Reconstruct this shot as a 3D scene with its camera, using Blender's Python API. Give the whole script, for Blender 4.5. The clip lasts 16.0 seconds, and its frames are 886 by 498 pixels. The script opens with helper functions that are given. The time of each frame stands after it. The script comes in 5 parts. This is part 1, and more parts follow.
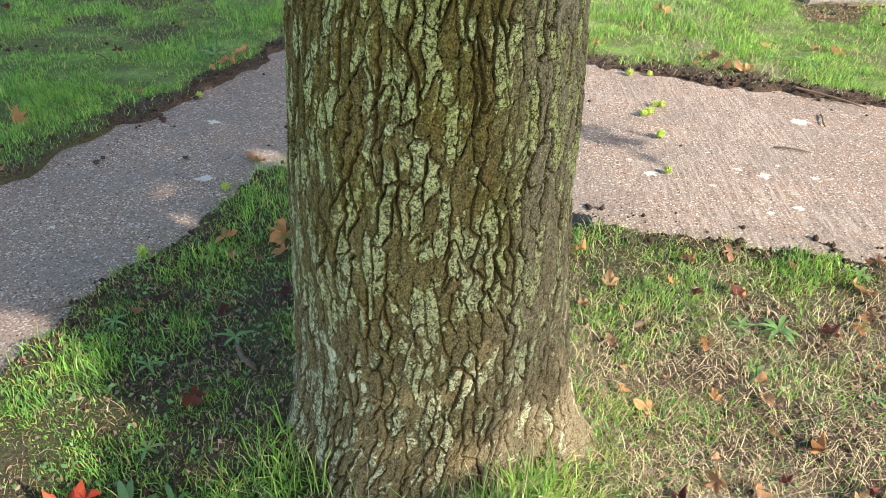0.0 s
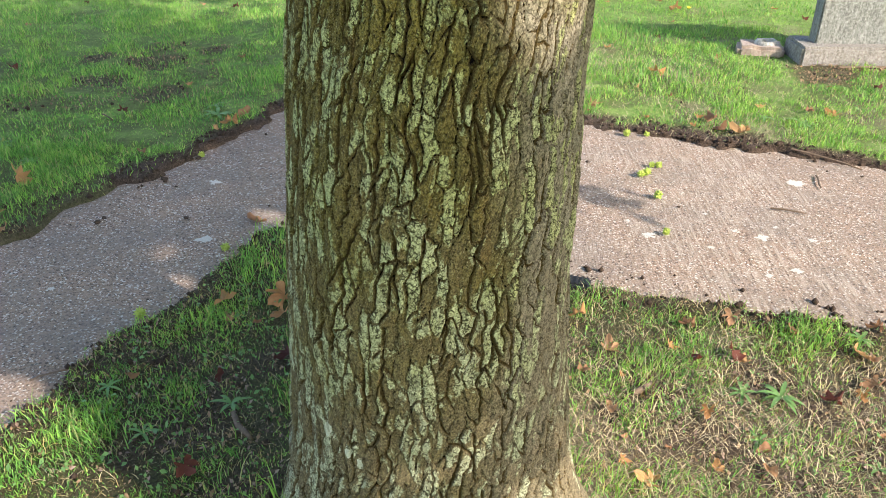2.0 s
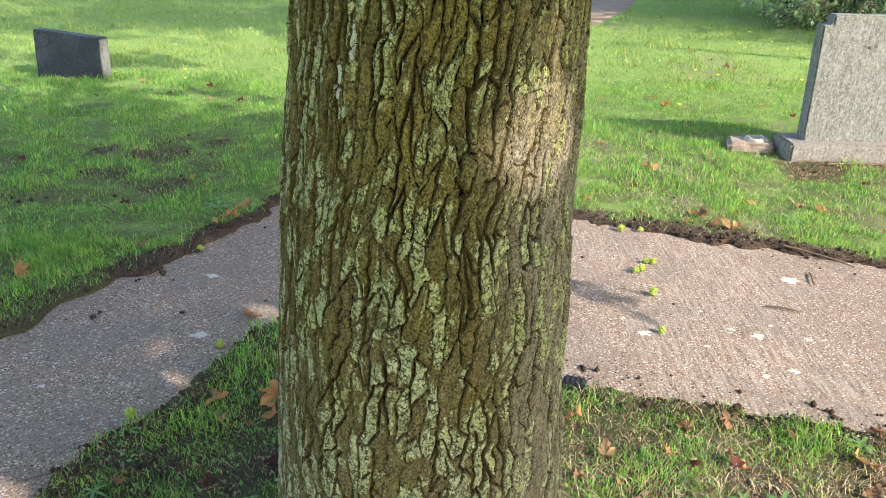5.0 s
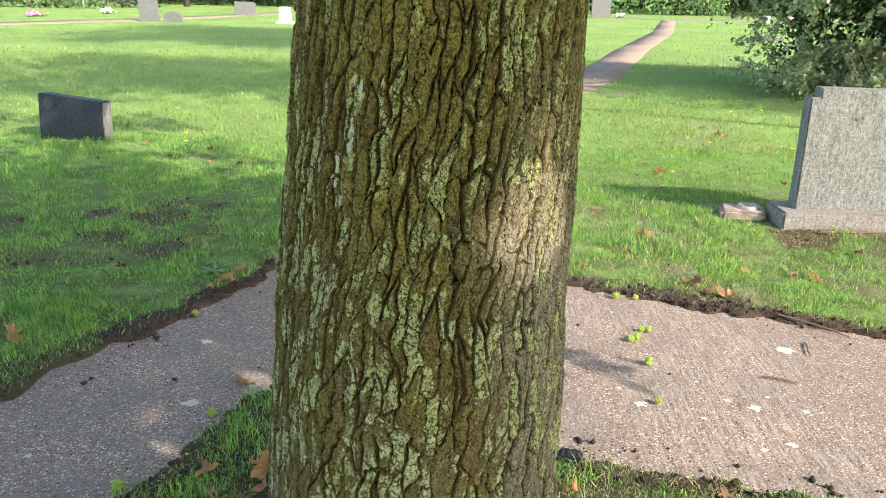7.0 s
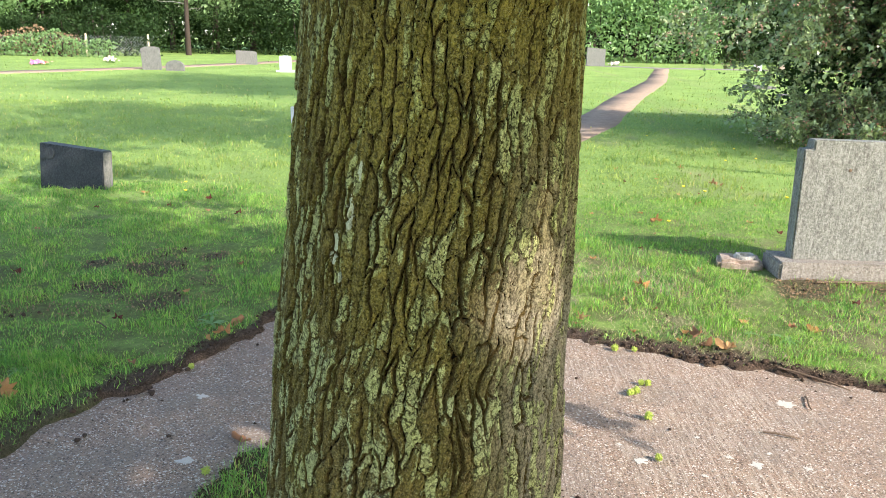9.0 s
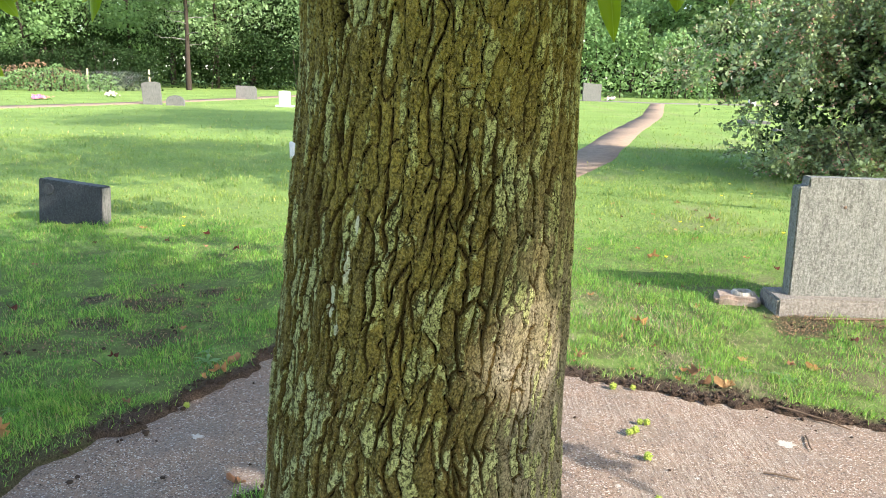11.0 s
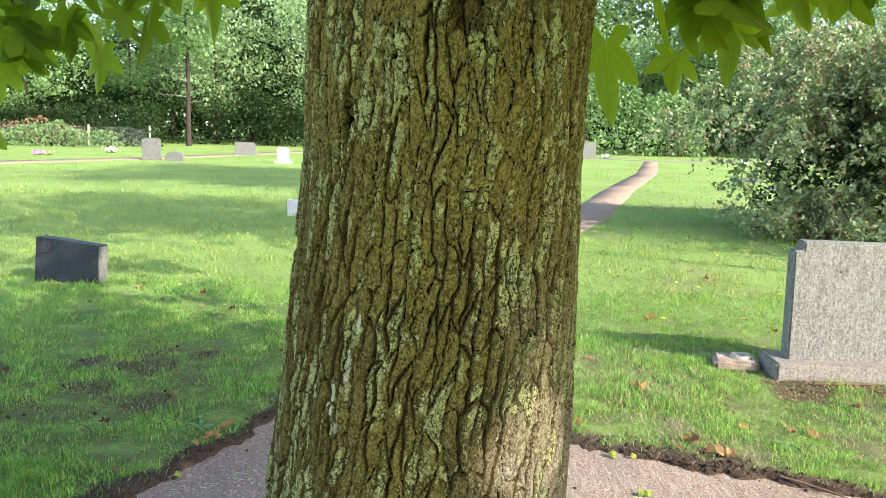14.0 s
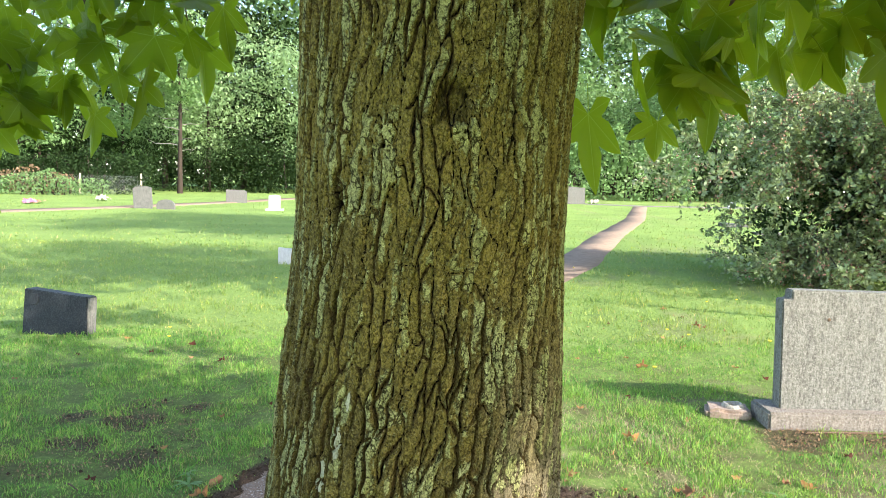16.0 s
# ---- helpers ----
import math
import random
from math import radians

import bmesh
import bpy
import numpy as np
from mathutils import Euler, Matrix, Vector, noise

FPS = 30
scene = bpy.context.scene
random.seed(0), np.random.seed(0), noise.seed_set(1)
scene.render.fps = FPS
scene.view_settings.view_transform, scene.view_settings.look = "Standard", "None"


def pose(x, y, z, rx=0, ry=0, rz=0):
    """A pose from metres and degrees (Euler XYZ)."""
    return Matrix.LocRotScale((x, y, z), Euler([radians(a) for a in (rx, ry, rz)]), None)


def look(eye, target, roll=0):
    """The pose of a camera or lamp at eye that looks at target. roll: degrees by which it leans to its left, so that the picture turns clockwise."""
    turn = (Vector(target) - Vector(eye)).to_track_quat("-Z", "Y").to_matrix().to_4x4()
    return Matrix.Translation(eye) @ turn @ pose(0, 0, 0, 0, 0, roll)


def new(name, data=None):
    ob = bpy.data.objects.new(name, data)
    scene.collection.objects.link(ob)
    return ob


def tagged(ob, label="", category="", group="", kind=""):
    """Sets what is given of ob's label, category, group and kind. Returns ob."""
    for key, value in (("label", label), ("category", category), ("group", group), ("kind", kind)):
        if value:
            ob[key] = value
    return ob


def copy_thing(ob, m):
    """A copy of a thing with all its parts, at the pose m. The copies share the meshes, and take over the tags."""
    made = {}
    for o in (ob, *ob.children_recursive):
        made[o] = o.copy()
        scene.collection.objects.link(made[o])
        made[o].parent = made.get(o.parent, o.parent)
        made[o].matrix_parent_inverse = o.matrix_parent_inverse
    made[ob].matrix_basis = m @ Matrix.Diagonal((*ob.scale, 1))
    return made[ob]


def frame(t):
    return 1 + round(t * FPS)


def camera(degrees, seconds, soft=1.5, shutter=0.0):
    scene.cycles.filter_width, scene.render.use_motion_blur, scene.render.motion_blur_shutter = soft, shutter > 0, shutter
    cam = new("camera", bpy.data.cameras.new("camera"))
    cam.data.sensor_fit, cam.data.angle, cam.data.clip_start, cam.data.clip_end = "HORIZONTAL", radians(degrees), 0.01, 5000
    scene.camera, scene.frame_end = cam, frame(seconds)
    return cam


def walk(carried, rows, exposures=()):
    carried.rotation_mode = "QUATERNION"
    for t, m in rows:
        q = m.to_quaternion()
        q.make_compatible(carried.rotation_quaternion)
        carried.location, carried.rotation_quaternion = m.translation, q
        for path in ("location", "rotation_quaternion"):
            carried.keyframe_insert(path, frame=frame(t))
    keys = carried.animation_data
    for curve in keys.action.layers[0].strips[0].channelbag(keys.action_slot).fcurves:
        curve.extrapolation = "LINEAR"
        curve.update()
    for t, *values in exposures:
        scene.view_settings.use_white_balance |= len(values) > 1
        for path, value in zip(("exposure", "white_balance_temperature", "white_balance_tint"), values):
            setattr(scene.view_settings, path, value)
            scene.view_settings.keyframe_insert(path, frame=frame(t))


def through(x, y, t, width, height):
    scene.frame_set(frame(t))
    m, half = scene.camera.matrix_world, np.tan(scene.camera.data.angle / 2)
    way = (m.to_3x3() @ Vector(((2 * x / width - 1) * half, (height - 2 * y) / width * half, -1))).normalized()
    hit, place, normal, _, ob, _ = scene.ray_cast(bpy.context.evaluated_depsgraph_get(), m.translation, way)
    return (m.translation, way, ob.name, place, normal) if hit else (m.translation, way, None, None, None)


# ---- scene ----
cam = camera(62.3, 16.0, soft=0.45)
PATH = [
    (0, (0.116, -0.065, 1.37), (0.024, 1.584, 0.242), 0.1),
    (0.5, (0.118, -0.063, 1.377), (0.024, 1.603, 0.275), 0.1),
    (1, (0.118, -0.058, 1.388), (0.022, 1.626, 0.314), 0.1),
    (1.5, (0.118, -0.051, 1.401), (0.021, 1.653, 0.358), 0.1),
    (2, (0.119, -0.044, 1.405), (0.022, 1.679, 0.393), 0.2),
    (2.5, (0.12, -0.038, 1.413), (0.022, 1.703, 0.432), 0.3),
    (3, (0.12, -0.032, 1.42), (0.02, 1.726, 0.471), 0.4),
    (3.5, (0.121, -0.028, 1.428), (0.02, 1.746, 0.511), 0.4),
    (4, (0.124, -0.029, 1.438), (0.022, 1.762, 0.554), 0.4),
    (6.5, (0.132, -0.024, 1.489), (0.037, 1.848, 0.791), 1.0),
    (7, (0.131, -0.024, 1.496), (0.036, 1.861, 0.835), 1.1),
    (7.5, (0.131, -0.023, 1.508), (0.035, 1.873, 0.879), 1.1),
    (8, (0.13, -0.022, 1.516), (0.035, 1.884, 0.917), 1.1),
    (8.5, (0.129, -0.02, 1.524), (0.034, 1.894, 0.952), 1.1),
    (9, (0.129, -0.016, 1.536), (0.036, 1.906, 0.99), 1.1),
    (9.5, (0.131, -0.015, 1.542), (0.039, 1.914, 1.021), 1.2),
    (12, (0.128, -0.006, 1.576), (0.039, 1.949, 1.159), 1.1),
    (12.5, (0.126, -0.001, 1.584), (0.038, 1.958, 1.192), 1.2),
    (13, (0.126, 0.001, 1.594), (0.037, 1.965, 1.227), 1.3),
    (13.5, (0.122, 0.002, 1.602), (0.035, 1.971, 1.262), 1.3),
    (14, (0.121, 0.001, 1.611), (0.037, 1.975, 1.298), 1.4),
    (14.5, (0.123, 0.0, 1.622), (0.043, 1.979, 1.339), 1.3),
    (15, (0.124, -0.004, 1.634), (0.049, 1.979, 1.382), 1.2),
    (15.5, (0.125, -0.01, 1.645), (0.056, 1.977, 1.424), 1.2),
    (16, (0.126, -0.019, 1.654), (0.063, 1.971, 1.464), 1.1),
]
walk(cam, [(t, look(eye, target, roll)) for t, eye, target, roll in PATH],
     exposures=[(0.0, 1.95), (4.0, 1.91), (9.0, 1.86), (13.0, 1.96), (16.0, 2.00)])

# ---- light ----
SUN_EL, SUN_AZ = radians(31.5), (0.82, -0.572)
SUN = Vector((SUN_AZ[0] * math.cos(SUN_EL), SUN_AZ[1] * math.cos(SUN_EL), math.sin(SUN_EL)))
DROP = (-SUN.x / SUN.z, -SUN.y / SUN.z)          # how a shadow moves over the ground per metre of height
world = bpy.data.worlds.new("sky")
scene.world = world
world.use_nodes = True
wn = world.node_tree
sky = wn.nodes.new("ShaderNodeTexSky")
sky.sky_type, sky.sun_disc = "NISHITA", False
sky.dust_density = 1.25
sky.sun_elevation, sky.sun_rotation = SUN_EL, math.atan2(SUN.x, SUN.y)
wn.links.new(sky.outputs[0], wn.nodes["Background"].inputs[0])
wn.nodes["Background"].inputs[1].default_value = 0.15
lamp = bpy.data.lights.new("sun", "SUN")
lamp.energy, lamp.angle, lamp.color = 2.8, radians(0.55), (1.0, 0.94, 0.85)
sun = new("sun", lamp)
sun.matrix_world = look(SUN * 60, (0, 0, 0))

# ---- arrays and noise ----
RNG = np.random.default_rng(7)


def lattice(i, j, seed):
    v = np.sin(i * 127.1 + j * 311.7 + seed * 74.7) * 43758.5453
    return v - np.floor(v)


def vnoise(x, y, seed=0):
    """Smooth noise from 0 to 1."""
    x, y = np.asarray(x, float), np.asarray(y, float)
    i, j = np.floor(x), np.floor(y)
    u, v = x - i, y - j
    u, v = u * u * (3 - 2 * u), v * v * (3 - 2 * v)
    a, b = lattice(i, j, seed), lattice(i + 1, j, seed)
    c, d = lattice(i, j + 1, seed), lattice(i + 1, j + 1, seed)
    return (a * (1 - u) + b * u) * (1 - v) + (c * (1 - u) + d * u) * v


def fbm(x, y, seed=0, octaves=4):
    total, weight = 0, 0.0
    for o in range(octaves):
        total = total + vnoise(x * 2**o, y * 2**o, seed + o) * 0.5**o
        weight += 0.5**o
    return total / weight


def step(a, b, x):
    t = np.clip((x - a) / (b - a), 0, 1)
    return t * t * (3 - 2 * t)


def mesh_of(name, verts, faces, material=None, smooth=False, attrs=None):
    """A mesh from a vertex array and a list of face arrays, each of one corner count."""
    me = bpy.data.meshes.new(name)
    verts = np.asarray(verts, np.float32)
    groups = [np.asarray(f, np.int32) for f in faces if len(f)]
    corners = np.concatenate([g.ravel() for g in groups])
    sizes = np.concatenate([np.full(len(g), g.shape[1], np.int32) for g in groups])
    me.vertices.add(len(verts))
    me.vertices.foreach_set("co", verts.ravel())
    me.loops.add(len(corners))
    me.loops.foreach_set("vertex_index", corners)
    me.polygons.add(len(sizes))
    me.polygons.foreach_set("loop_start", np.concatenate([[0], np.cumsum(sizes)[:-1]]).astype(np.int32))
    me.polygons.foreach_set("loop_total", sizes)
    me.update(calc_edges=True)
    if smooth:
        me.polygons.foreach_set("use_smooth", np.ones(len(sizes), bool))
    for key, values in (attrs or {}).items():
        me.attributes.new(key, "FLOAT", "POINT").data.foreach_set("value", np.asarray(values, np.float32))
    if material:
        me.materials.append(material)
    me.validate()
    return me


def part(name, data, material=None, parent=None, label=""):
    """Links a bmesh or mesh as one object, under a thing or a part."""
    if isinstance(data, bmesh.types.BMesh):
        me = bpy.data.meshes.new(name)
        data.to_mesh(me)
        data.free()
    else:
        me = data
    if material and not me.materials:
        me.materials.append(material)
    ob = new(name, me)
    ob.parent = parent
    return tagged(ob, label)


def thing(name, place, label, category, group="", turn=0.0, kind=""):
    ob = new(name)
    ob.empty_display_size = 0.1
    ob.matrix_world = pose(*place, 0, 0, turn)
    return tagged(ob, label, category, group, kind)


def tube(points, radii, sides=8, wobble=0.0, seed=0):
    """A tapered tube along points, closed at the end."""
    rng = np.random.default_rng(seed)
    pts = np.asarray(points, float)
    verts, faces = [], []
    side = np.array([0.31, 0.95, 0.02])
    for k, p in enumerate(pts):
        d = pts[min(k + 1, len(pts) - 1)] - pts[max(k - 1, 0)]
        d = d / (np.linalg.norm(d) + 1e-9)
        a = np.cross(d, side)
        if np.linalg.norm(a) < 0.05:
            a = np.cross(d, (1, 0, 0))
        a /= np.linalg.norm(a)
        b = np.cross(d, a)
        for s in range(sides):
            t = 2 * math.pi * s / sides
            r = radii[k] * (1 + wobble * rng.uniform(-1, 1))
            verts.append(p + r * (math.cos(t) * a + math.sin(t) * b))
    for k in range(len(pts) - 1):
        for s in range(sides):
            q = (s + 1) % sides
            faces.append((k * sides + s, k * sides + q, (k + 1) * sides + q, (k + 1) * sides + s))
    verts.append(pts[-1])
    tip, base = len(verts) - 1, (len(pts) - 1) * sides
    tris = [(base + s, base + (s + 1) % sides, tip) for s in range(sides)]
    return np.array(verts), [np.array(faces), np.array(tris)]


def merged(pieces):
    """Joins (verts, [quads, tris]) pieces."""
    vs, qs, ts, n = [], [], [], 0
    for v, (q, t) in pieces:
        vs.append(v)
        if len(q):
            qs.append(np.asarray(q) + n)
        if len(t):
            ts.append(np.asarray(t) + n)
        n += len(v)
    return np.concatenate(vs), [np.concatenate(qs) if qs else [], np.concatenate(ts) if ts else []]


# ---- materials ----
class Nodes:
    """A material with its node tree; mix, noise and ramp return sockets."""

    def __init__(self, name, rough=0.8, spec=0.3):
        self.mat = bpy.data.materials.new(name)
        self.mat.use_nodes = True
        self.t = self.mat.node_tree
        self.bsdf = self.t.nodes["Principled BSDF"]
        self.bsdf.inputs["Roughness"].default_value = rough
        self.bsdf.inputs["Specular IOR Level"].default_value = spec
        self.coord = self.t.nodes.new("ShaderNodeTexCoord").outputs["Object"]

    def put(self, socket, value):
        if isinstance(value, bpy.types.NodeSocket):
            self.t.links.new(value, socket)
        else:
            socket.default_value = value

    def stretch(self, scale, vector=None):
        m = self.t.nodes.new("ShaderNodeMapping")
        self.put(m.inputs["Vector"], vector or self.coord)
        m.inputs["Scale"].default_value = scale
        return m.outputs[0]

    def noise(self, scale, detail=4.0, rough=0.6, vector=None, colour=False):
        n = self.t.nodes.new("ShaderNodeTexNoise")
        self.put(n.inputs["Vector"], vector or self.coord)
        n.inputs["Scale"].default_value, n.inputs["Detail"].default_value = scale, detail
        n.inputs["Roughness"].default_value = rough
        return n.outputs["Color" if colour else "Fac"]

    def cells(self, scale, feature="F1", out="Distance", vector=None):
        n = self.t.nodes.new("ShaderNodeTexVoronoi")
        n.feature = feature
        self.put(n.inputs["Vector"], vector or self.coord)
        n.inputs["Scale"].default_value = scale
        return n.outputs[out]

    def ramp(self, fac, *stops):
        r = self.t.nodes.new("ShaderNodeValToRGB")
        els = r.color_ramp.elements
        while len(els) < len(stops):
            els.new(0.5)
        for e, (p, c) in zip(els, stops):
            e.position = p
            e.color = (c, c, c, 1) if isinstance(c, (int, float)) else (*c, 1)
        self.put(r.inputs[0], fac)
        return r.outputs[0]

    def mix(self, fac, a, b, mode="MIX"):
        m = self.t.nodes.new("ShaderNodeMix")
        m.data_type, m.blend_type = "RGBA", mode
        self.put(m.inputs[0], fac)
        for socket, v in ((m.inputs[6], a), (m.inputs[7], b)):
            self.put(socket, (*v, 1) if isinstance(v, tuple) and len(v) == 3 else v)
        return m.outputs[2]

    def math(self, op, a, b=0.0):
        m = self.t.nodes.new("ShaderNodeMath")
        m.operation = op
        self.put(m.inputs[0], a)
        self.put(m.inputs[1], b)
        return m.outputs[0]

    def attr(self, name):
        a = self.t.nodes.new("ShaderNodeAttribute")
        a.attribute_name = name
        return a.outputs["Fac"]

    def island(self):
        return self.t.nodes.new("ShaderNodeNewGeometry").outputs["Random Per Island"]

    def chance(self):
        return self.t.nodes.new("ShaderNodeObjectInfo").outputs["Random"]

    def bump(self, height, distance, strength=1.0):
        b = self.t.nodes.new("ShaderNodeBump")
        b.inputs["Strength"].default_value, b.inputs["Distance"].default_value = strength, distance
        self.put(b.inputs["Height"], height)
        self.put(self.bsdf.inputs["Normal"], b.outputs[0])

    def done(self, colour, through=None, amount=0.0):
        """through: the colour of light that passes a thin leaf, and its share."""
        self.put(self.bsdf.inputs["Base Color"], (*colour, 1) if isinstance(colour, tuple) else colour)
        if through is not None:
            tr = self.t.nodes.new("ShaderNodeBsdfTranslucent")
            self.put(tr.inputs["Color"], (*through, 1) if isinstance(through, tuple) else through)
            mx = self.t.nodes.new("ShaderNodeMixShader")
            mx.inputs[0].default_value = amount
            self.t.links.new(self.bsdf.outputs[0], mx.inputs[1])
            self.t.links.new(tr.outputs[0], mx.inputs[2])
            self.t.links.new(mx.outputs[0], self.t.nodes["Material Output"].inputs["Surface"])
        return self.mat


def make_bark():
    """Attributes in millimetres: edge, from the nearest furrow's middle; split, from the nearest fine crack; floor: the furrow's own width as one."""
    n = Nodes("bark", 0.93, 0.10)
    warp = n.mix(0.0035, n.coord, n.noise(120, 3, 0.6, None, True), "LINEAR_LIGHT")
    fine = n.ramp(n.noise(620, 3, 0.8), (0.36, 0.0), (0.64, 1.0))
    grain = n.ramp(n.noise(360, 5, 0.8, n.stretch((1, 1, 0.7))), (0.36, 0.0), (0.64, 1.0))
    patch = n.noise(7, 4, 0.6)
    blotch = n.ramp(n.noise(55, 4, 0.7, n.stretch((1, 1, 0.45))), (0.38, 0.0), (0.62, 1.0))
    # crackle of the crust: small irregular polygons with thin dark joints
    chips = n.cells(175, "DISTANCE_TO_EDGE", "Distance", n.stretch((1, 1, 0.7), warp))
    chip = n.math("MULTIPLY", n.ramp(chips, (0.04, 1.0), (0.17, 0.0)), n.ramp(n.noise(110, 3, 0.6), (0.42, 0.0), (0.56, 1.0)))
    split = n.t.nodes.new("ShaderNodeSeparateColor")
    n.put(split.inputs[0], n.cells(175, "F1", "Color", n.stretch((1, 1, 0.7), warp)))
    tint = n.ramp(split.outputs[0], (0.0, 0.28), (1.0, 0.74))
    # brown bark: olive to red-brown, mealy
    brown = n.mix(grain, (0.045, 0.034, 0.010), (0.256, 0.200, 0.068))
    brown = n.mix(n.math("MULTIPLY", blotch, 0.55), brown, n.mix(grain, (0.034, 0.023, 0.006), (0.180, 0.124, 0.038)))
    rust = n.ramp(n.noise(11, 4, 0.7, n.stretch((2.2, 2.2, 0.25))), (0.56, 0.0), (0.70, 0.65))
    brown = n.mix(rust, brown, n.mix(grain, (0.056, 0.026, 0.006), (0.240, 0.124, 0.038)))
    brown = n.mix(n.ramp(patch, (0.42, 0.0), (0.68, 0.5)), brown, n.mix(grain, (0.050, 0.038, 0.007), (0.272, 0.212, 0.054)))
    low = n.t.nodes.new("ShaderNodeSeparateXYZ")
    n.put(low.inputs[0], n.coord)
    foot = n.ramp(n.math("ADD", low.outputs[2], n.math("MULTIPLY", n.math("SUBTRACT", patch, 0.5), 1.0)), (0.40, 0.8), (1.0, 0.0))
    # paler bark without crust, and the sunlit spot paled to look brighter
    brown = n.mix(n.math("MULTIPLY", n.attr("bare"), 0.8), brown, n.mix(grain, (0.090, 0.074, 0.055), (0.45, 0.38, 0.305)))
    brown = n.mix(foot, brown, n.mix(grain, (0.048, 0.035, 0.018), (0.296, 0.228, 0.130)))
    high = n.ramp(n.math("MULTIPLY", n.math("ADD", low.outputs[2], n.math("MULTIPLY", n.math("SUBTRACT", patch, 0.5), 0.9)), 0.5), (0.60, 0.0), (0.82, 0.85))
    brown = n.mix(high, brown, n.mix(grain, (0.075, 0.056, 0.011), (0.42, 0.325, 0.082)))
    brown = n.mix(n.ramp(n.noise(700, 2, 0.5), (0.62, 0.0), (0.67, 0.8)), brown, (0.368, 0.328, 0.200))
    # pale lichen crust
    pale = n.mix(fine, (0.175, 0.175, 0.069), (0.570, 0.566, 0.308))
    pale = n.mix(n.ramp(patch, (0.40, 0.0), (0.68, 0.75)), pale, n.mix(fine, (0.156, 0.152, 0.046), (0.478, 0.460, 0.198)))
    pale = n.mix(foot, pale, n.mix(fine, (0.193, 0.184, 0.106), (0.644, 0.626, 0.432)))
    pale = n.mix(n.math("MULTIPLY", high, 0.8), pale, n.mix(fine, (0.20, 0.185, 0.058), (0.56, 0.53, 0.21)))
    pale = n.mix(0.45, pale, n.mix(1.0, pale, tint, "OVERLAY"))
    pale = n.mix(n.ramp(n.noise(280, 3, 0.7), (0.55, 0.0), (0.62, 0.7)), pale, (0.078, 0.061, 0.022))
    ragged = n.math("ADD", n.attr("lichen"), n.math("MULTIPLY", n.math("SUBTRACT", n.noise(170, 5, 0.8), 0.5), 0.75))
    crust = n.ramp(ragged, (0.47, 0.0), (0.53, 1.0))
    col = n.mix(crust, brown, pale)
    col = n.mix(n.math("MULTIPLY", chip, n.mix(crust, (0.55, 0.55, 0.55), (0.9, 0.9, 0.9))), col, (0.030, 0.020, 0.008))
    jitter = n.math("SUBTRACT", n.noise(330, 3, 0.7), 0.5)
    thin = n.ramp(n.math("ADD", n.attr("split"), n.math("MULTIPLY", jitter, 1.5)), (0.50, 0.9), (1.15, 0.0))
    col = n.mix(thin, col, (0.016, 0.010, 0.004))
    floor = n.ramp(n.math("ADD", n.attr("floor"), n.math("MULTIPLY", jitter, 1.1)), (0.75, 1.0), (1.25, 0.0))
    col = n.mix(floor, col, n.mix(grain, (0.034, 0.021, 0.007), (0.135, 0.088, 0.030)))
    # furrow middles coloured near black in place of the shade in them
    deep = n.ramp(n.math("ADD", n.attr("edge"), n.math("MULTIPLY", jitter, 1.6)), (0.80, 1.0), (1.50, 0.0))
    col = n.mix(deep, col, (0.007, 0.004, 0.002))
    col = n.mix(n.attr("hole"), col, (0.012, 0.006, 0.003))
    # pale flecks of sun on the bark, put into its colour
    sun_fleck = n.ramp(n.math("ADD", n.attr("white"), n.math("MULTIPLY", n.math("SUBTRACT", n.noise(130, 4, 0.75), 0.5), 1.6)), (0.52, 0.0), (0.60, 1.0))
    col = n.mix(n.math("MULTIPLY", sun_fleck, n.math("SUBTRACT", 1.0, n.math("MAXIMUM", floor, thin))), col, n.mix(fine, (0.36, 0.345, 0.24), (0.70, 0.68, 0.52)))
    h = n.math("ADD", n.math("MULTIPLY", n.noise(480, 4, 0.8), 0.7), n.math("MULTIPLY", grain, 0.3))
    h = n.math("SUBTRACT", h, n.math("MULTIPLY", chip, 0.7))
    h = n.math("SUBTRACT", h, n.math("MULTIPLY", thin, 0.8))
    h = n.math("ADD", h, n.math("MULTIPLY", crust, 0.45))
    n.bump(h, 0.0024, 1.0)
    return n.done(col)


def make_soil_ground():
    n = Nodes("lawn_soil", 0.95, 0.1)
    crumb = n.ramp(n.noise(120, 5, 0.8), (0.34, 0.0), (0.66, 1.0))
    soil = n.mix(crumb, (0.012, 0.008, 0.005), (0.145, 0.098, 0.072))
    thatch = n.mix(n.ramp(n.noise(190, 4, 0.8), (0.36, 0.0), (0.64, 1.0)), (0.075, 0.055, 0.036), (0.42, 0.325, 0.22))
    turf = n.mix(n.ramp(n.noise(34, 5, 0.8), (0.34, 0.0), (0.66, 1.0)), (0.08, 0.13, 0.032), (0.28, 0.395, 0.105))
    turf = n.mix(n.ramp(n.noise(0.35, 3, 0.6), (0.4, 0.0), (0.7, 0.6)), turf, (0.285, 0.39, 0.105))
    # between the blades of the closer lawn: moss and earth, darkened for shade there
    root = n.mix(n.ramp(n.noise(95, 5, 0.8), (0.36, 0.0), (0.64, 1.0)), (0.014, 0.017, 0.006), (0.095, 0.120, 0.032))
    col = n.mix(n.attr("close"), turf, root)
    col = n.mix(n.attr("dry"), col, thatch)
    col = n.mix(n.attr("soil"), col, soil)
    n.bump(n.noise(140, 5, 0.75), 0.02, 0.8)
    return n.done(col)


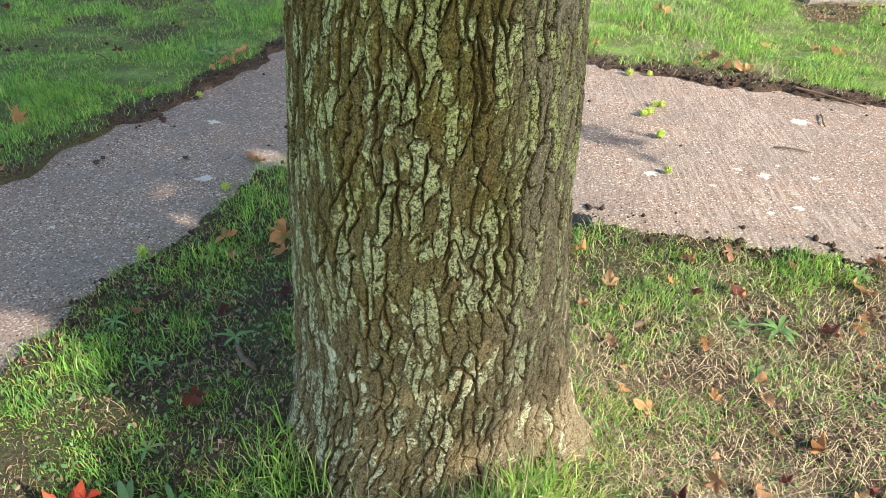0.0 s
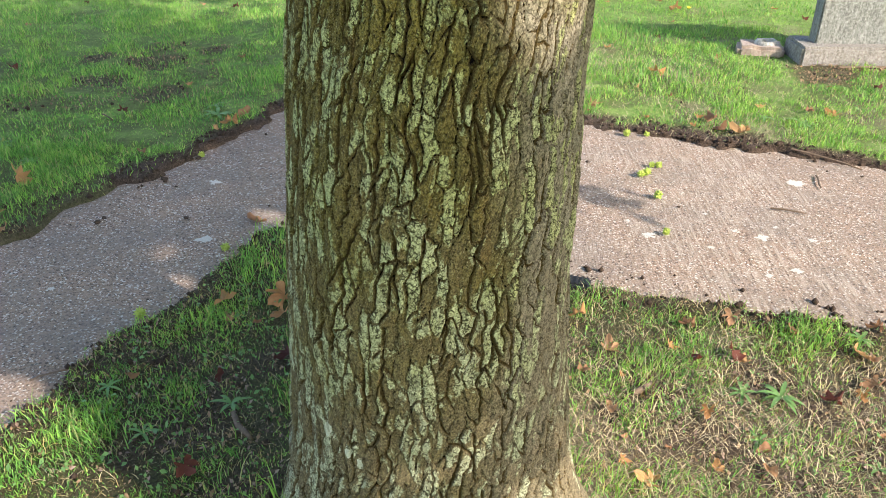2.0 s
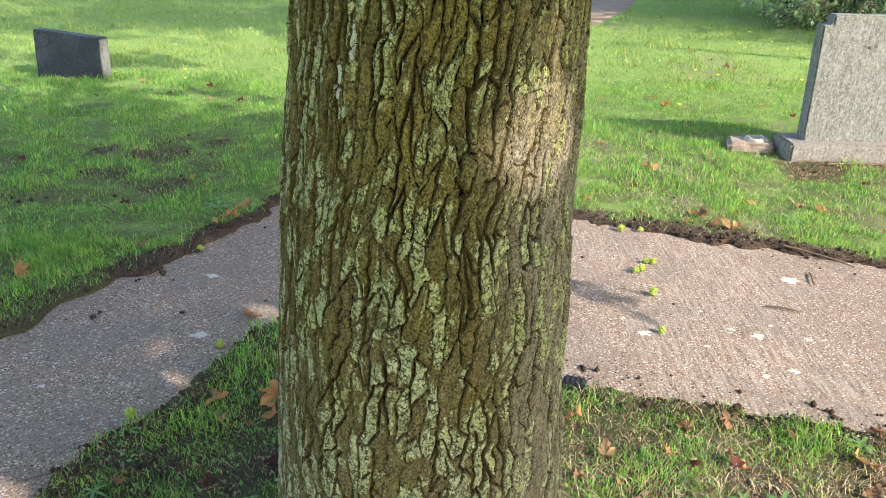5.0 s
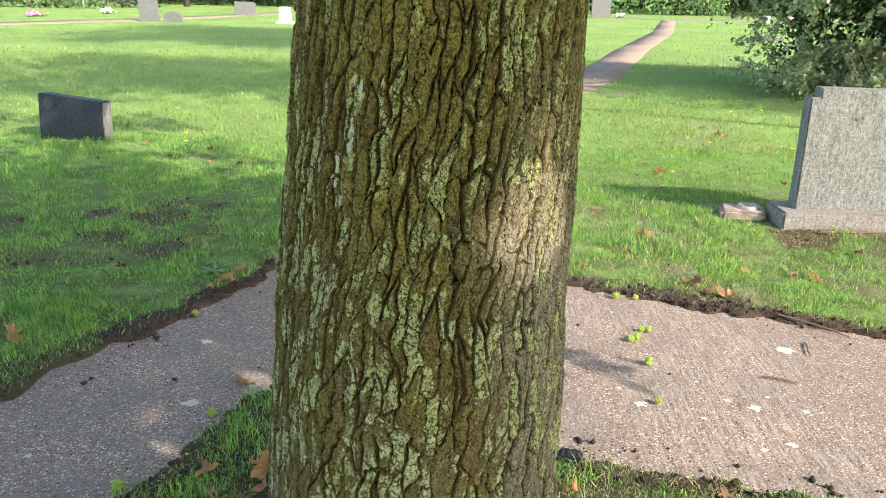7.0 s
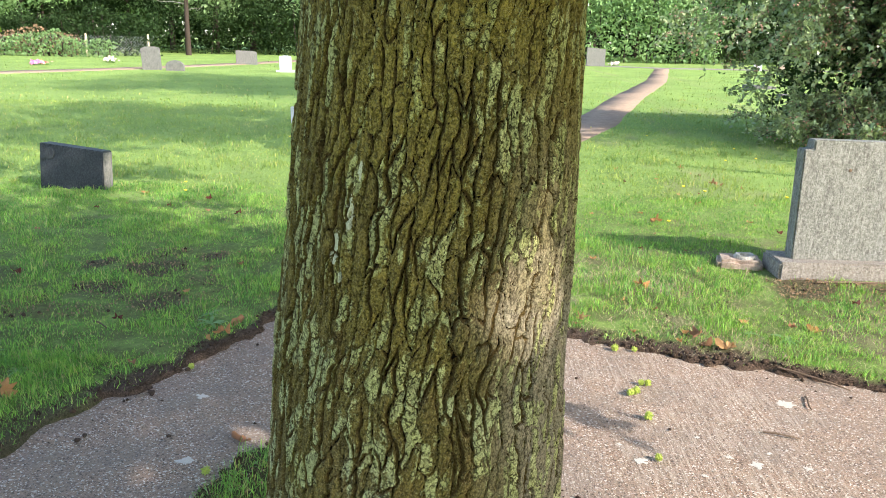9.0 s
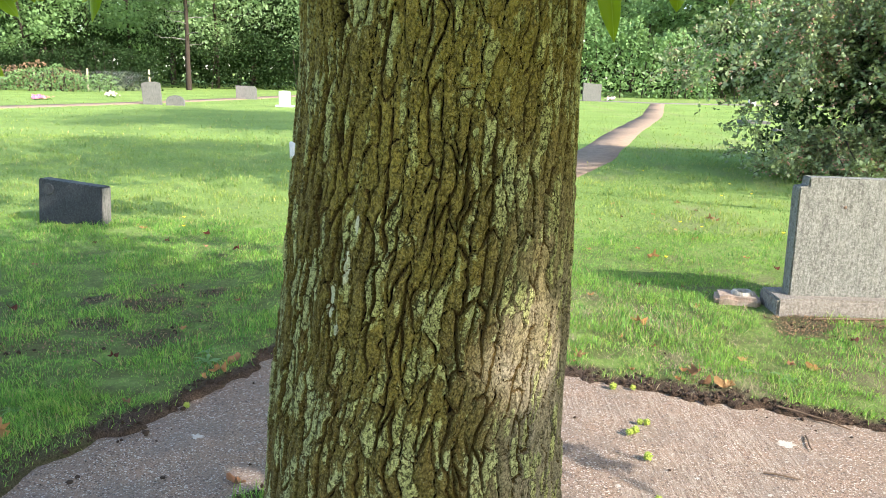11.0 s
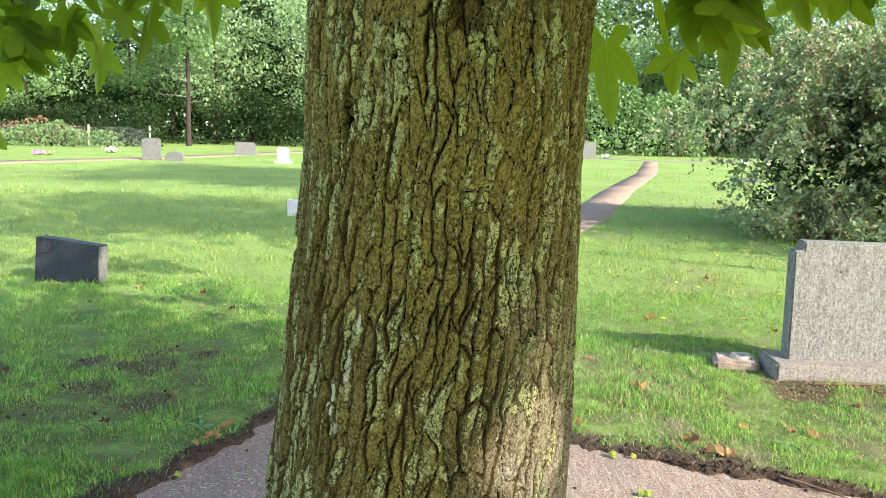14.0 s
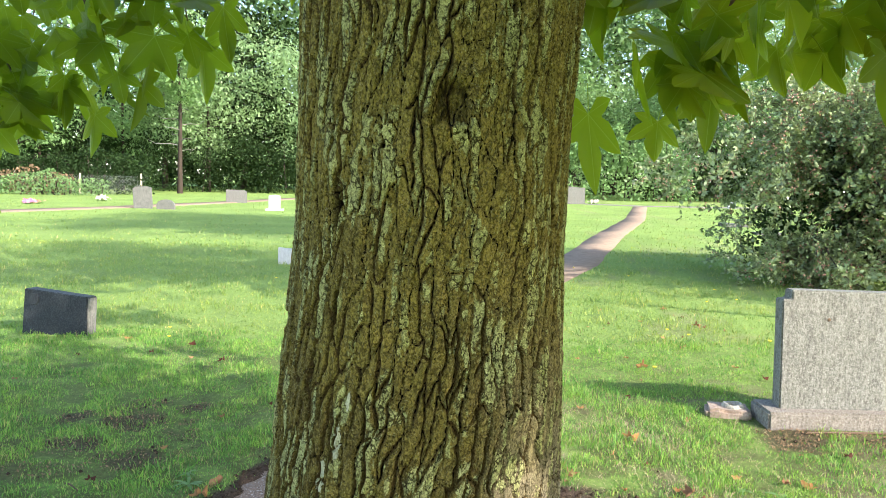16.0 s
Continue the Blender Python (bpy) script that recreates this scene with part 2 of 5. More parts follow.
def make_concrete():
    n = Nodes("exposed_concrete", 0.85, 0.3)
    gray = n.t.nodes.new("ShaderNodeSeparateColor")
    n.put(gray.inputs[0], n.cells(185, "F1", "Color"))
    pebble = n.ramp(gray.outputs[0], (0.0, (0.075, 0.047, 0.030)), (0.25, (0.225, 0.145, 0.095)), (0.60, (0.43, 0.275, 0.19)), (0.86, (0.31, 0.225, 0.18)), (0.94, (0.80, 0.70, 0.60)))
    gaps = n.ramp(n.cells(185, "F1"), (0.36, 0.0), (0.66, 1.0))
    dust = n.mix(n.noise(18, 5, 0.7), (0.19, 0.123, 0.085), (0.40, 0.265, 0.19))
    col = n.mix(n.math("MULTIPLY", gaps, 0.35), pebble, dust)
    col = n.mix(n.ramp(n.noise(3.2, 5, 0.65), (0.38, 0.5), (0.6, 0.0)), col, (0.20, 0.165, 0.14))
    big = n.t.nodes.new("ShaderNodeSeparateColor")
    n.put(big.inputs[0], n.cells(52, "F1", "Color"))
    spot = n.math("MULTIPLY", n.ramp(big.outputs[1], (0.84, 0.0), (0.86, 1.0)), n.ramp(n.math("ADD", n.cells(52, "F1"), n.math("MULTIPLY", n.noise(240, 3, 0.7), 0.25)), (0.36, 0.75), (0.44, 0.0)))
    col = n.mix(spot, col, (0.66, 0.59, 0.51))
    pit = n.math("MULTIPLY", n.ramp(big.outputs[2], (0.86, 0.0), (0.88, 1.0)), n.ramp(n.math("ADD", n.cells(52, "F1"), n.math("MULTIPLY", n.noise(240, 3, 0.7), 0.25)), (0.32, 0.8), (0.40, 0.0)))
    col = n.mix(pit, col, (0.050, 0.036, 0.027))
    col = n.mix(n.ramp(n.noise(26, 4, 0.65), (0.64, 0.0), (0.69, 0.6)), col, (0.62, 0.55, 0.48))
    # brush marks across the path
    streak = n.ramp(n.noise(95, 3, 0.6, n.stretch((1.0, 0.06, 1.0))), (0.46, 0.0), (0.62, 1.0))
    where = n.t.nodes.new("ShaderNodeSeparateXYZ")
    n.put(where.inputs[0], n.coord)
    streak = n.math("MULTIPLY", streak, n.ramp(n.math("MULTIPLY", n.math("ADD", where.outputs[0], 1.0), 0.25), (0.26, 0.1), (0.36, 1.0)))
    col = n.mix(n.math("MULTIPLY", streak, n.ramp(n.noise(1.3, 3, 0.6), (0.40, 0.12), (0.58, 0.55))), col, (0.56, 0.45, 0.35))
    n.bump(n.math("ADD", n.math("ADD", n.cells(185, "SMOOTH_F1"), n.math("MULTIPLY", streak, -0.12)), n.math("MULTIPLY", n.noise(300, 3, 0.7), 0.5)), 0.0036, 1.0)
    return n.done(n.mix(0.30, col, (0.05, 0.036, 0.027)))


def make_grass(name, low, high, straw, share):
    n = Nodes(name, 0.5, 0.35)
    r = n.island()
    col = n.ramp(r, (0.0, low), (0.75 - share, high), (0.93 - share, (high[0] * 1.25, high[1] * 1.08, high[2])), (1.0 - share, straw), (1.0, straw))
    col = n.mix(n.ramp(n.noise(1.3, 3, 0.6), (0.4, 0.0), (0.66, 0.45)), col, (high[0] * 1.35, high[1] * 1.05, high[2] * 0.9))
    clump = n.ramp(n.noise(13, 4, 0.65), (0.36, 0.0), (0.62, 1.0))
    col = n.mix(clump, n.mix(1.0, col, (0.60, 0.68, 0.70), "MULTIPLY"), n.mix(1.0, col, (1.18, 1.08, 0.95), "MULTIPLY"))
    return n.done(col, n.mix(1.0, col, (1.0, 1.0, 0.7), "MULTIPLY"), 0.42)


def make_leaf(name, top, through, amount, chance, rough=0.38, deep=0.62, gloss=0.35):
    n = Nodes(name, rough, 0.28 if chance else gloss)
    r = n.chance() if chance else n.island()
    dark = tuple(c * deep for c in top)
    col = n.mix(r, dark, top)
    col = n.mix(n.ramp(n.noise(45, 3, 0.6), (0.4, 0.0), (0.75, 0.35)), col, (top[0] * 1.5, top[1] * 1.25, top[2]))
    if chance:
        vein = n.ramp(n.attr("vein"), (0.945, 0.0), (0.975, 0.75))
        col = n.mix(vein, col, (0.30, 0.40, 0.12))
        n.bump(n.ramp(n.attr("vein"), (0.8, 0.0), (1.0, 1.0)), 0.002, 0.6)
    return n.done(col, n.mix(r, tuple(c * 0.7 for c in through), through), amount)


def make_dead(name, a, b):
    n = Nodes(name, 0.7, 0.25)
    col = n.mix(n.chance(), a, b)
    col = n.mix(n.ramp(n.noise(60, 4, 0.7), (0.35, 0.65), (0.62, 0.0)), col, tuple(c * 0.35 for c in a))
    return n.done(col, tuple(min(1, c * 1.3) for c in b), 0.25)


def make_stone(name, a, b, lichen, scale, mossy=0.5, rough=0.8, spots=38):
    n = Nodes(name, rough, 0.3)
    col = n.mix(n.ramp(n.noise(scale, 5, 0.8, n.stretch((1.3, 1.3, 0.42))), (0.34, 0.0), (0.66, 1.0)), a, b)
    down = n.noise(7, 4, 0.65, n.stretch((6.0, 6.0, 0.8)))
    col = n.mix(n.ramp(down, (0.42, 0.0), (0.68, mossy)), col, tuple(c * 0.55 for c in a))
    col = n.mix(n.ramp(n.noise(spots, 4, 0.7), (0.45, 0.0), (0.70, 0.5)), col, lichen)
    n.bump(n.noise(scale * 1.5, 5, 0.75), 0.006, 0.8)
    return n.done(col)


def make_plain(name, a, b, scale=40, rough=0.7, spec=0.3, bump=0.003):
    n = Nodes(name, rough, spec)
    n.bump(n.noise(scale * 3, 4, 0.7), bump, 0.7)
    return n.done(n.mix(n.noise(scale, 4, 0.65), a, b))


BARK = make_bark()
LAWN_SOIL = make_soil_ground()
CONCRETE = make_concrete()
GRASS = make_grass("grass", (0.055, 0.155, 0.032), (0.25, 0.50, 0.105), (0.46, 0.38, 0.20), 0.08)
GRASS_FAR = make_grass("grass_distant", (0.15, 0.255, 0.058), (0.29, 0.42, 0.118), (0.48, 0.43, 0.20), 0.06)
STRAW = make_plain("straw", (0.34, 0.265, 0.15), (0.62, 0.51, 0.32), 60, 0.8)
GREEN_LEAF = make_leaf("sweetgum_leaf", (0.072, 0.145, 0.014), (0.42, 0.54, 0.018), 0.6, True)
CROWN_LEAF = make_leaf("crown_leaf", (0.12, 0.21, 0.04), (0.52, 0.62, 0.10), 0.58, False)
WOOD_LEAF = make_leaf("woodland_leaf", (0.19, 0.31, 0.13), (0.32, 0.48, 0.16), 0.35, False, 0.85, 0.92, 0.1)
WOOD_LEAF_PALE = make_leaf("pale_woodland_leaf", (0.27, 0.40, 0.20), (0.42, 0.56, 0.24), 0.38, False, 0.85, 0.92, 0.1)
# leaf darkened in colour for shade under the trees and inside the shrub
WOOD_LEAF_DARK_SHADE = make_leaf("dark_shade_woodland_leaf", (0.030, 0.058, 0.020), (0.08, 0.13, 0.03), 0.25, False, 0.8, 0.6, 0.1)
BUSH_LEAF = make_leaf("shrub_leaf", (0.38, 0.47, 0.24), (0.48, 0.58, 0.20), 0.24, False, 0.34, 0.24, 0.5)
BRAMBLE = make_leaf("dry_bramble", (0.30, 0.19, 0.11), (0.35, 0.24, 0.14), 0.2, False, 0.7)
WEED_LEAF = make_leaf("weed_leaf", (0.15, 0.27, 0.085), (0.24, 0.40, 0.09), 0.3, False, 0.45)
ORANGE_LEAF = make_dead("orange_dead_leaf", (0.37, 0.165, 0.06), (0.52, 0.30, 0.13))
BROWN_LEAF = make_dead("brown_dead_leaf", (0.21, 0.095, 0.045), (0.40, 0.22, 0.115))
RED_LEAF = make_dead("red_dead_leaf", (0.40, 0.045, 0.03), (0.62, 0.11, 0.05))
DARK_LEAF = make_dead("dark_dead_leaf", (0.075, 0.022, 0.016), (0.17, 0.05, 0.03))
SOIL = make_plain("dark_soil", (0.016, 0.010, 0.007), (0.105, 0.070, 0.050), 90, 0.95, 0.1, 0.01)
GRANITE = make_stone("weathered_granite", (0.085, 0.081, 0.068), (0.235, 0.23, 0.205), (0.40, 0.395, 0.36), 40, 0.5, 0.85, 75)
PLINTH = make_stone("plinth_stone", (0.10, 0.084, 0.070), (0.27, 0.235, 0.205), (0.42, 0.39, 0.35), 48, 0.3, 0.85, 70)
SLATE = make_stone("dark_slate", (0.006, 0.008, 0.011), (0.032, 0.038, 0.047), (0.085, 0.09, 0.095), 55, 0.3, 0.55, 60)
PALE_STONE = make_stone("pale_stone", (0.10, 0.096, 0.09), (0.21, 0.20, 0.185), (0.26, 0.25, 0.22), 30, 0.7)
WHITE_STONE = make_stone("white_marble", (0.36, 0.37, 0.40), (0.52, 0.53, 0.56), (0.6, 0.6, 0.58), 30, 0.15)
VASE_STONE = make_stone("pale_vase_stone", (0.25, 0.215, 0.18), (0.50, 0.46, 0.41), (0.5, 0.47, 0.42), 60, 0.4)
PINK_STONE = make_stone("pink_stone", (0.24, 0.165, 0.125), (0.40, 0.30, 0.24), (0.42, 0.36, 0.30), 45, 0.4)
DIRT_PATH = make_plain("earth_path", (0.15, 0.107, 0.077), (0.37, 0.272, 0.197), 6, 0.95, 0.1, 0.01)
TRUNK_DARK = make_plain("woodland_bark", (0.024, 0.018, 0.013), (0.075, 0.056, 0.044), 25, 0.9, 0.15, 0.02)
TWIG = make_plain("twig_bark", (0.07, 0.045, 0.03), (0.19, 0.13, 0.09), 120, 0.85, 0.2)
DEAD_WOOD = make_plain("dead_wood", (0.16, 0.145, 0.13), (0.30, 0.28, 0.25), 30, 0.9, 0.1)
POST_WOOD = make_plain("fence_wood", (0.36, 0.30, 0.20), (0.58, 0.50, 0.36), 30, 0.85, 0.2)
WIRE = make_plain("galvanised_wire", (0.32, 0.33, 0.32), (0.45, 0.46, 0.45), 30, 0.5, 0.5)
BALL_GREEN = make_plain("seed_ball_green", (0.20, 0.26, 0.035), (0.42, 0.48, 0.09), 90, 0.6)
BERRY = make_plain("berry_red", (0.52, 0.20, 0.14), (0.68, 0.38, 0.29), 60, 0.4, 0.5)
YELLOW = make_plain("yellow_petal", (0.85, 0.62, 0.02), (0.92, 0.75, 0.05), 60, 0.6)
PINK = make_plain("pink_petal", (0.75, 0.12, 0.40), (0.90, 0.38, 0.58), 60, 0.6)
PALE_FLOWER = make_plain("pale_petal", (0.80, 0.55, 0.50), (0.9, 0.82, 0.78), 60, 0.6)
LICHEN = make_plain("pale_lichen", (0.33, 0.295, 0.255), (0.56, 0.51, 0.45), 120, 0.95, 0.1)

# ---- plan of the ground ----
LEFT_ARM = [(-2.95, -4.0), (-0.10, 4.25), (-0.45, 4.85), (-1.82, 2.05), (-4.55, -3.6)]
RIGHT_ARM = [(-0.72, 2.52), (5.2, 0.72), (5.2, 2.0), (-0.75, 4.2)]
FAR_PATH = [(-0.45, 4.3), (-0.1, 7.6), (0.95, 11.0), (2.27, 14.5), (4.40, 22.2), (7.65, 33.0), (12.3, 52.0)]
TRUNK_AT = (0.0, 1.13)


def inside(poly, x, y):
    """How far a place lies inside a convex outline (negative: outside)."""
    d = np.full(np.shape(x), 9e9)
    n = len(poly)
    for k in range(n):
        (ax, ay), (bx, by) = poly[k], poly[(k + 1) % n]
        length = math.hypot(bx - ax, by - ay)
        d = np.minimum(d, ((bx - ax) * (y - ay) - (by - ay) * (x - ax)) / length)
    return d


def to_line(points, x, y):
    d = np.full(np.shape(x), 9e9)
    for (ax, ay), (bx, by) in zip(points, points[1:]):
        t = np.clip(((x - ax) * (bx - ax) + (y - ay) * (by - ay)) / ((bx - ax) ** 2 + (by - ay) ** 2), 0, 1)
        d = np.minimum(d, np.hypot(x - ax - t * (bx - ax), y - ay - t * (by - ay)))
    return d


def on_path(x, y):
    """Signed depth into the concrete path, with a ragged edge."""
    d = np.maximum(inside(LEFT_ARM, x, y), inside(RIGHT_ARM, x, y))
    return d + (fbm(x * 3.1, y * 3.1, 11) - 0.5) * 0.16 + (vnoise(x * 11, y * 11, 13) - 0.5) * 0.05 + (vnoise(x * 27, y * 27, 12) - 0.5) * 0.045


BARE = [(-1.75, 3.95, 0.22), (-2.02, 4.60, 0.30), (-2.5, 4.62, 0.22), (-2.2, 4.2, 0.2), (2.35, 4.66, 0.36), (2.85, 4.62, 0.36), (1.0, 1.12, 0.34), (0.62, 1.35, 0.22), (-0.42, 1.05, 0.30), (1.25, 1.35, 0.25), (0.90, 1.22, 0.16), (1.12, 1.32, 0.16), (1.05, 1.47, 0.12), (0.72, 1.12, 0.10), (0.62, 1.52, 0.12), (1.25, 1.12, 0.3), (0.48, 1.42, 0.09), (-1.75, 4.9, 0.15), (-0.58, 1.32, 0.30), (-0.80, 1.60, 0.16), (-0.45, 1.62, 0.14), (0.95, 1.62, 0.12), (1.3, 1.62, 0.2)]


def soil_at(x, y):
    d = on_path(x, y)
    n = fbm(x * 5, y * 5, 21)
    edge = step(-0.19, -0.06, d + (n - 0.5) * 0.16) * np.where(y > 2.35 - 0.3 * x, 1.0, 0.75)
    bare = np.zeros(np.shape(x))
    for bx, by, r in BARE:
        bare = np.maximum(bare, 1 - step(0.35, 1.1, np.hypot(x - bx, y - by) / r + (n - 0.5) * 1.3))
    worn = step(0.57, 0.70, fbm(x * 2.4 + 3, y * 2.4, 22)) * (1 - step(5.5, 8.0, y)) * step(-0.2, 0.6, y) * (1 - step(3.0, 4.5, np.abs(x))) * np.where((x < -0.4) | (y < 2.3), 0.6, 0.25)
    return np.clip(np.maximum(np.maximum(edge, bare * 0.85), worn), 0, 1)


def dry_at(x, y):
    strip = step(0.52, 0.68, fbm(x * 3.1 + 8, y * 3.1, 33)) * ((x > 0.3) & (y > 3.2) & (y < 5.6)) * 0.45
    d = np.hypot(x - 0.8, (y - 1.15) * 1.1)
    return np.clip((1 - step(0.3, 1.0, d)) * 0.9 + step(0.55, 0.75, fbm(x * 2.2, y * 2.2, 31)) * np.where(x > -0.2, 0.35, 0.1) + strip, 0, 1)


def ground_z(x, y):
    near = 1 - step(8, 16, np.hypot(x, y))
    z = 0.02 + near * (0.05 * (fbm(x * 1.3, y * 1.3, 41) - 0.5) + 0.022 * (fbm(x * 9, y * 9, 42) - 0.5))
    z = z + 0.17 * np.exp(-((x - TRUNK_AT[0]) ** 2 + (y - TRUNK_AT[1]) ** 2) / (2 * 0.28**2))
    return z + (-0.055 - z) * step(-0.012, 0.03, on_path(x, y))


def graded(lo, hi, fine, a, b, grow=1.12):
    """Lines a fine step apart from a to b, then ever wider out to lo and hi."""
    mid = list(np.arange(a, b, fine))
    up, s = [b], fine
    while up[-1] < hi:
        s *= grow
        up.append(min(hi, up[-1] + s))
    down, s = [a], fine
    while down[-1] > lo:
        s *= grow
        down.append(max(lo, down[-1] - s))
    return np.array(sorted(set(down + mid + up)))


def sheet(xs, ys):
    gx, gy = np.meshgrid(xs, ys)
    w = len(xs)
    k = (np.arange(len(ys) - 1)[:, None] * w + np.arange(w - 1)).ravel()
    return gx.ravel(), gy.ravel(), np.stack([k, k + 1, k + w + 1, k + w], 1)


xs = np.concatenate([graded(-600, -2.7, 0.09, -5.0, -2.7), np.arange(-2.7, 2.7, 0.03)[1:], graded(2.7, 600, 0.09, 2.7, 6.5)])
ys = np.concatenate([graded(-600, 0.5, 0.09, -4.6, 0.5), np.arange(0.5, 5.2, 0.03)[1:], graded(5.2, 900, 0.05, 5.2, 6.0)])
gx, gy, quads = sheet(np.unique(xs.round(4)), np.unique(ys.round(4)))
# soil and close darken the ground colour nearby, for shade between blades
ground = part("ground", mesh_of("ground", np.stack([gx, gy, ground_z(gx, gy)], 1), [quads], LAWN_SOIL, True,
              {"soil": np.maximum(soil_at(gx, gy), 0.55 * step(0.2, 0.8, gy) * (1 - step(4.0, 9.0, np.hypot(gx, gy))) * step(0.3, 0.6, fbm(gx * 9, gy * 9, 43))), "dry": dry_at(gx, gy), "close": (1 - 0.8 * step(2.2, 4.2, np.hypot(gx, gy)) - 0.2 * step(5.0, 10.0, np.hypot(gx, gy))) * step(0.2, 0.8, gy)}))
tagged(ground, "churchyard lawn ground with bare brown soil patches", "ground", kind="structure")

px, py, quads = sheet(np.arange(-5.0, 5.2, 0.08), np.arange(-4.0, 4.9, 0.08))
keep = (np.maximum(inside(LEFT_ARM, px, py), inside(RIGHT_ARM, px, py)) > -0.25)[quads].all(1)
slab = part("path", mesh_of("path", np.stack([px, py, 0.004 * (fbm(px * 2, py * 2, 51) - 0.5)], 1), [quads[keep]], CONCRETE, True))
slab.modifiers.new("thickness", "SOLIDIFY").thickness = 0.045
slab.modifiers["thickness"].offset = -1
tagged(slab, "weathered exposed-aggregate concrete path, pinkish brown", "path", kind="structure")


def ribbon(name, line, half, z, material, label, seed):
    """A path along a line, with uneven edges and a low kerb of its own thickness."""
    pts = []
    for (ax, ay), (bx, by) in zip(line, line[1:]):
        n = max(2, int(math.hypot(bx - ax, by - ay) / 0.5))
        pts += [(ax + (bx - ax) * k / n, ay + (by - ay) * k / n) for k in range(n)]
    pts.append(line[-1])
    pts = np.array(pts)
    d = np.gradient(pts, axis=0)
    d /= np.linalg.norm(d, axis=1)[:, None]
    out = np.stack([d[:, 1], -d[:, 0]], 1)
    verts = []
    for k, f in enumerate((-1, -0.93, 0.93, 1)):
        wob = half * f * (1 + 0.16 * (vnoise(np.arange(len(pts)) * 0.6, np.full(len(pts), k * 1.7), seed) - 0.5))
        top = np.full(len(pts), z if abs(f) < 1 else -0.03)
        verts.append(np.concatenate([pts + out * wob[:, None], top[:, None]], 1))
    n = len(pts)
    k = np.arange(n - 1)
    quads = np.concatenate([np.stack([a * n + k, b * n + k, b * n + k + 1, a * n + k + 1], 1) for a, b in ((0, 1), (1, 2), (2, 3))])
    ob = part(name, mesh_of(name, np.concatenate(verts), [quads], material))
    return tagged(ob, label, "path", kind="structure")


ribbon("path_far", FAR_PATH, 0.48, 0.03, DIRT_PATH, "narrow brown path across the lawn", 3)
ribbon("path_left", [(-26, 23), (-19, 28), (-16.4, 34.3), (-14.9, 40), (-13.6, 46), (-12.4, 53), (-8, 57), (4, 58)], 0.85, 0.05, DIRT_PATH, "worn brown path past distant graves", 4)
ribbon("path_cross", [(4, 58), (12.2, 51.5), (30, 53)], 0.9, 0.05, PLINTH, "grey path in the distance", 5)

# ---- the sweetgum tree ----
# spots the sun is to reach; crown leaves in its way are removed
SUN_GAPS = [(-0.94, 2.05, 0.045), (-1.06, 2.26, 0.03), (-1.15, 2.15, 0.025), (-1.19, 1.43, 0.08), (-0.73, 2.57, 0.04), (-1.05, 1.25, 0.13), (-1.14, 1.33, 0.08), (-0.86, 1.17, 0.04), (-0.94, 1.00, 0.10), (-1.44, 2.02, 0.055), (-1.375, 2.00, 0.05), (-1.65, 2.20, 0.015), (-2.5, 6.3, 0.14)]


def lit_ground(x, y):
    """Where the sun is meant to reach lawn, path or trunk; leaves are kept away."""
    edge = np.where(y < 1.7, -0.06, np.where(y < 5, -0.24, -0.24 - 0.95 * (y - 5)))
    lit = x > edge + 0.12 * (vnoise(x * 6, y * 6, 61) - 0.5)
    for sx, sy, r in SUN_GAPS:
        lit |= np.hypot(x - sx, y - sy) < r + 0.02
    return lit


def profile(z):
    """Radius and centre of the trunk at a height."""
    zs = [0.10, 0.23, 0.40, 0.57, 0.75, 0.92, 1.06, 1.20, 1.30, 1.43, 1.56, 1.67, 1.88, 3.0, 6.0, 10.5]
    r = np.interp(z, zs, [0.258, 0.261, 0.265, 0.256, 0.242, 0.233, 0.223, 0.211, 0.201, 0.189, 0.177, 0.174, 0.174, 0.15, 0.10, 0.012])
    cx = np.interp(z, zs, [-0.006, 0.006, 0.017, 0.024, 0.030, 0.039, 0.044, 0.055, 0.062, 0.070, 0.075, 0.079, 0.090, 0.13, 0.2, 0.30])
    cy = np.interp(z, zs, [1.140, 1.134, 1.129, 1.110, 1.088, 1.070, 1.053, 1.038, 1.024, 1.000, 0.974, 0.959, 0.941, 0.90, 0.88, 0.92])
    return r, cx, cy


def bark_cells(u, v, seed, wide, spread=0.76):
    """Worley cells on a grid of unit cells, wrapping at a whole number of columns: nearest, second nearest, and the nearest cell's chance."""
    i0, j0 = np.floor(u), np.floor(v)
    d1 = np.full(u.shape, 9.0)
    d2 = np.full(u.shape, 9.0)
    who = np.zeros(u.shape)
    for di in (-1, 0, 1):
        for dj in (-2, -1, 0, 1):
            i, j = i0 + di, j0 + dj
            w = np.mod(i, wide)
            sx, sy = i + 0.5 + spread * (lattice(w, j, seed) - 0.5), j + lattice(w, 7, seed + 1) + 0.7 * lattice(w, j, seed + 1)
            d = np.hypot(u - sx, (v - sy) * 0.9)
            near = d < d1
            d2 = np.where(near, d1, np.minimum(d2, d))
            who = np.where(near, lattice(w, j, seed + 2), who)
            d1 = np.where(near, d, d1)
    return d1, d2, who


KNOT, SCARS = (-1.42, 1.735), [(-2.18, 1.62, 0.010, 0.035), (-2.14, 1.50, 0.008, 0.03), (-2.32, 1.42, 0.008, 0.022), (-1.05, 1.86, 0.007, 0.04), (-1.85, 1.69, 0.006, 0.005)]
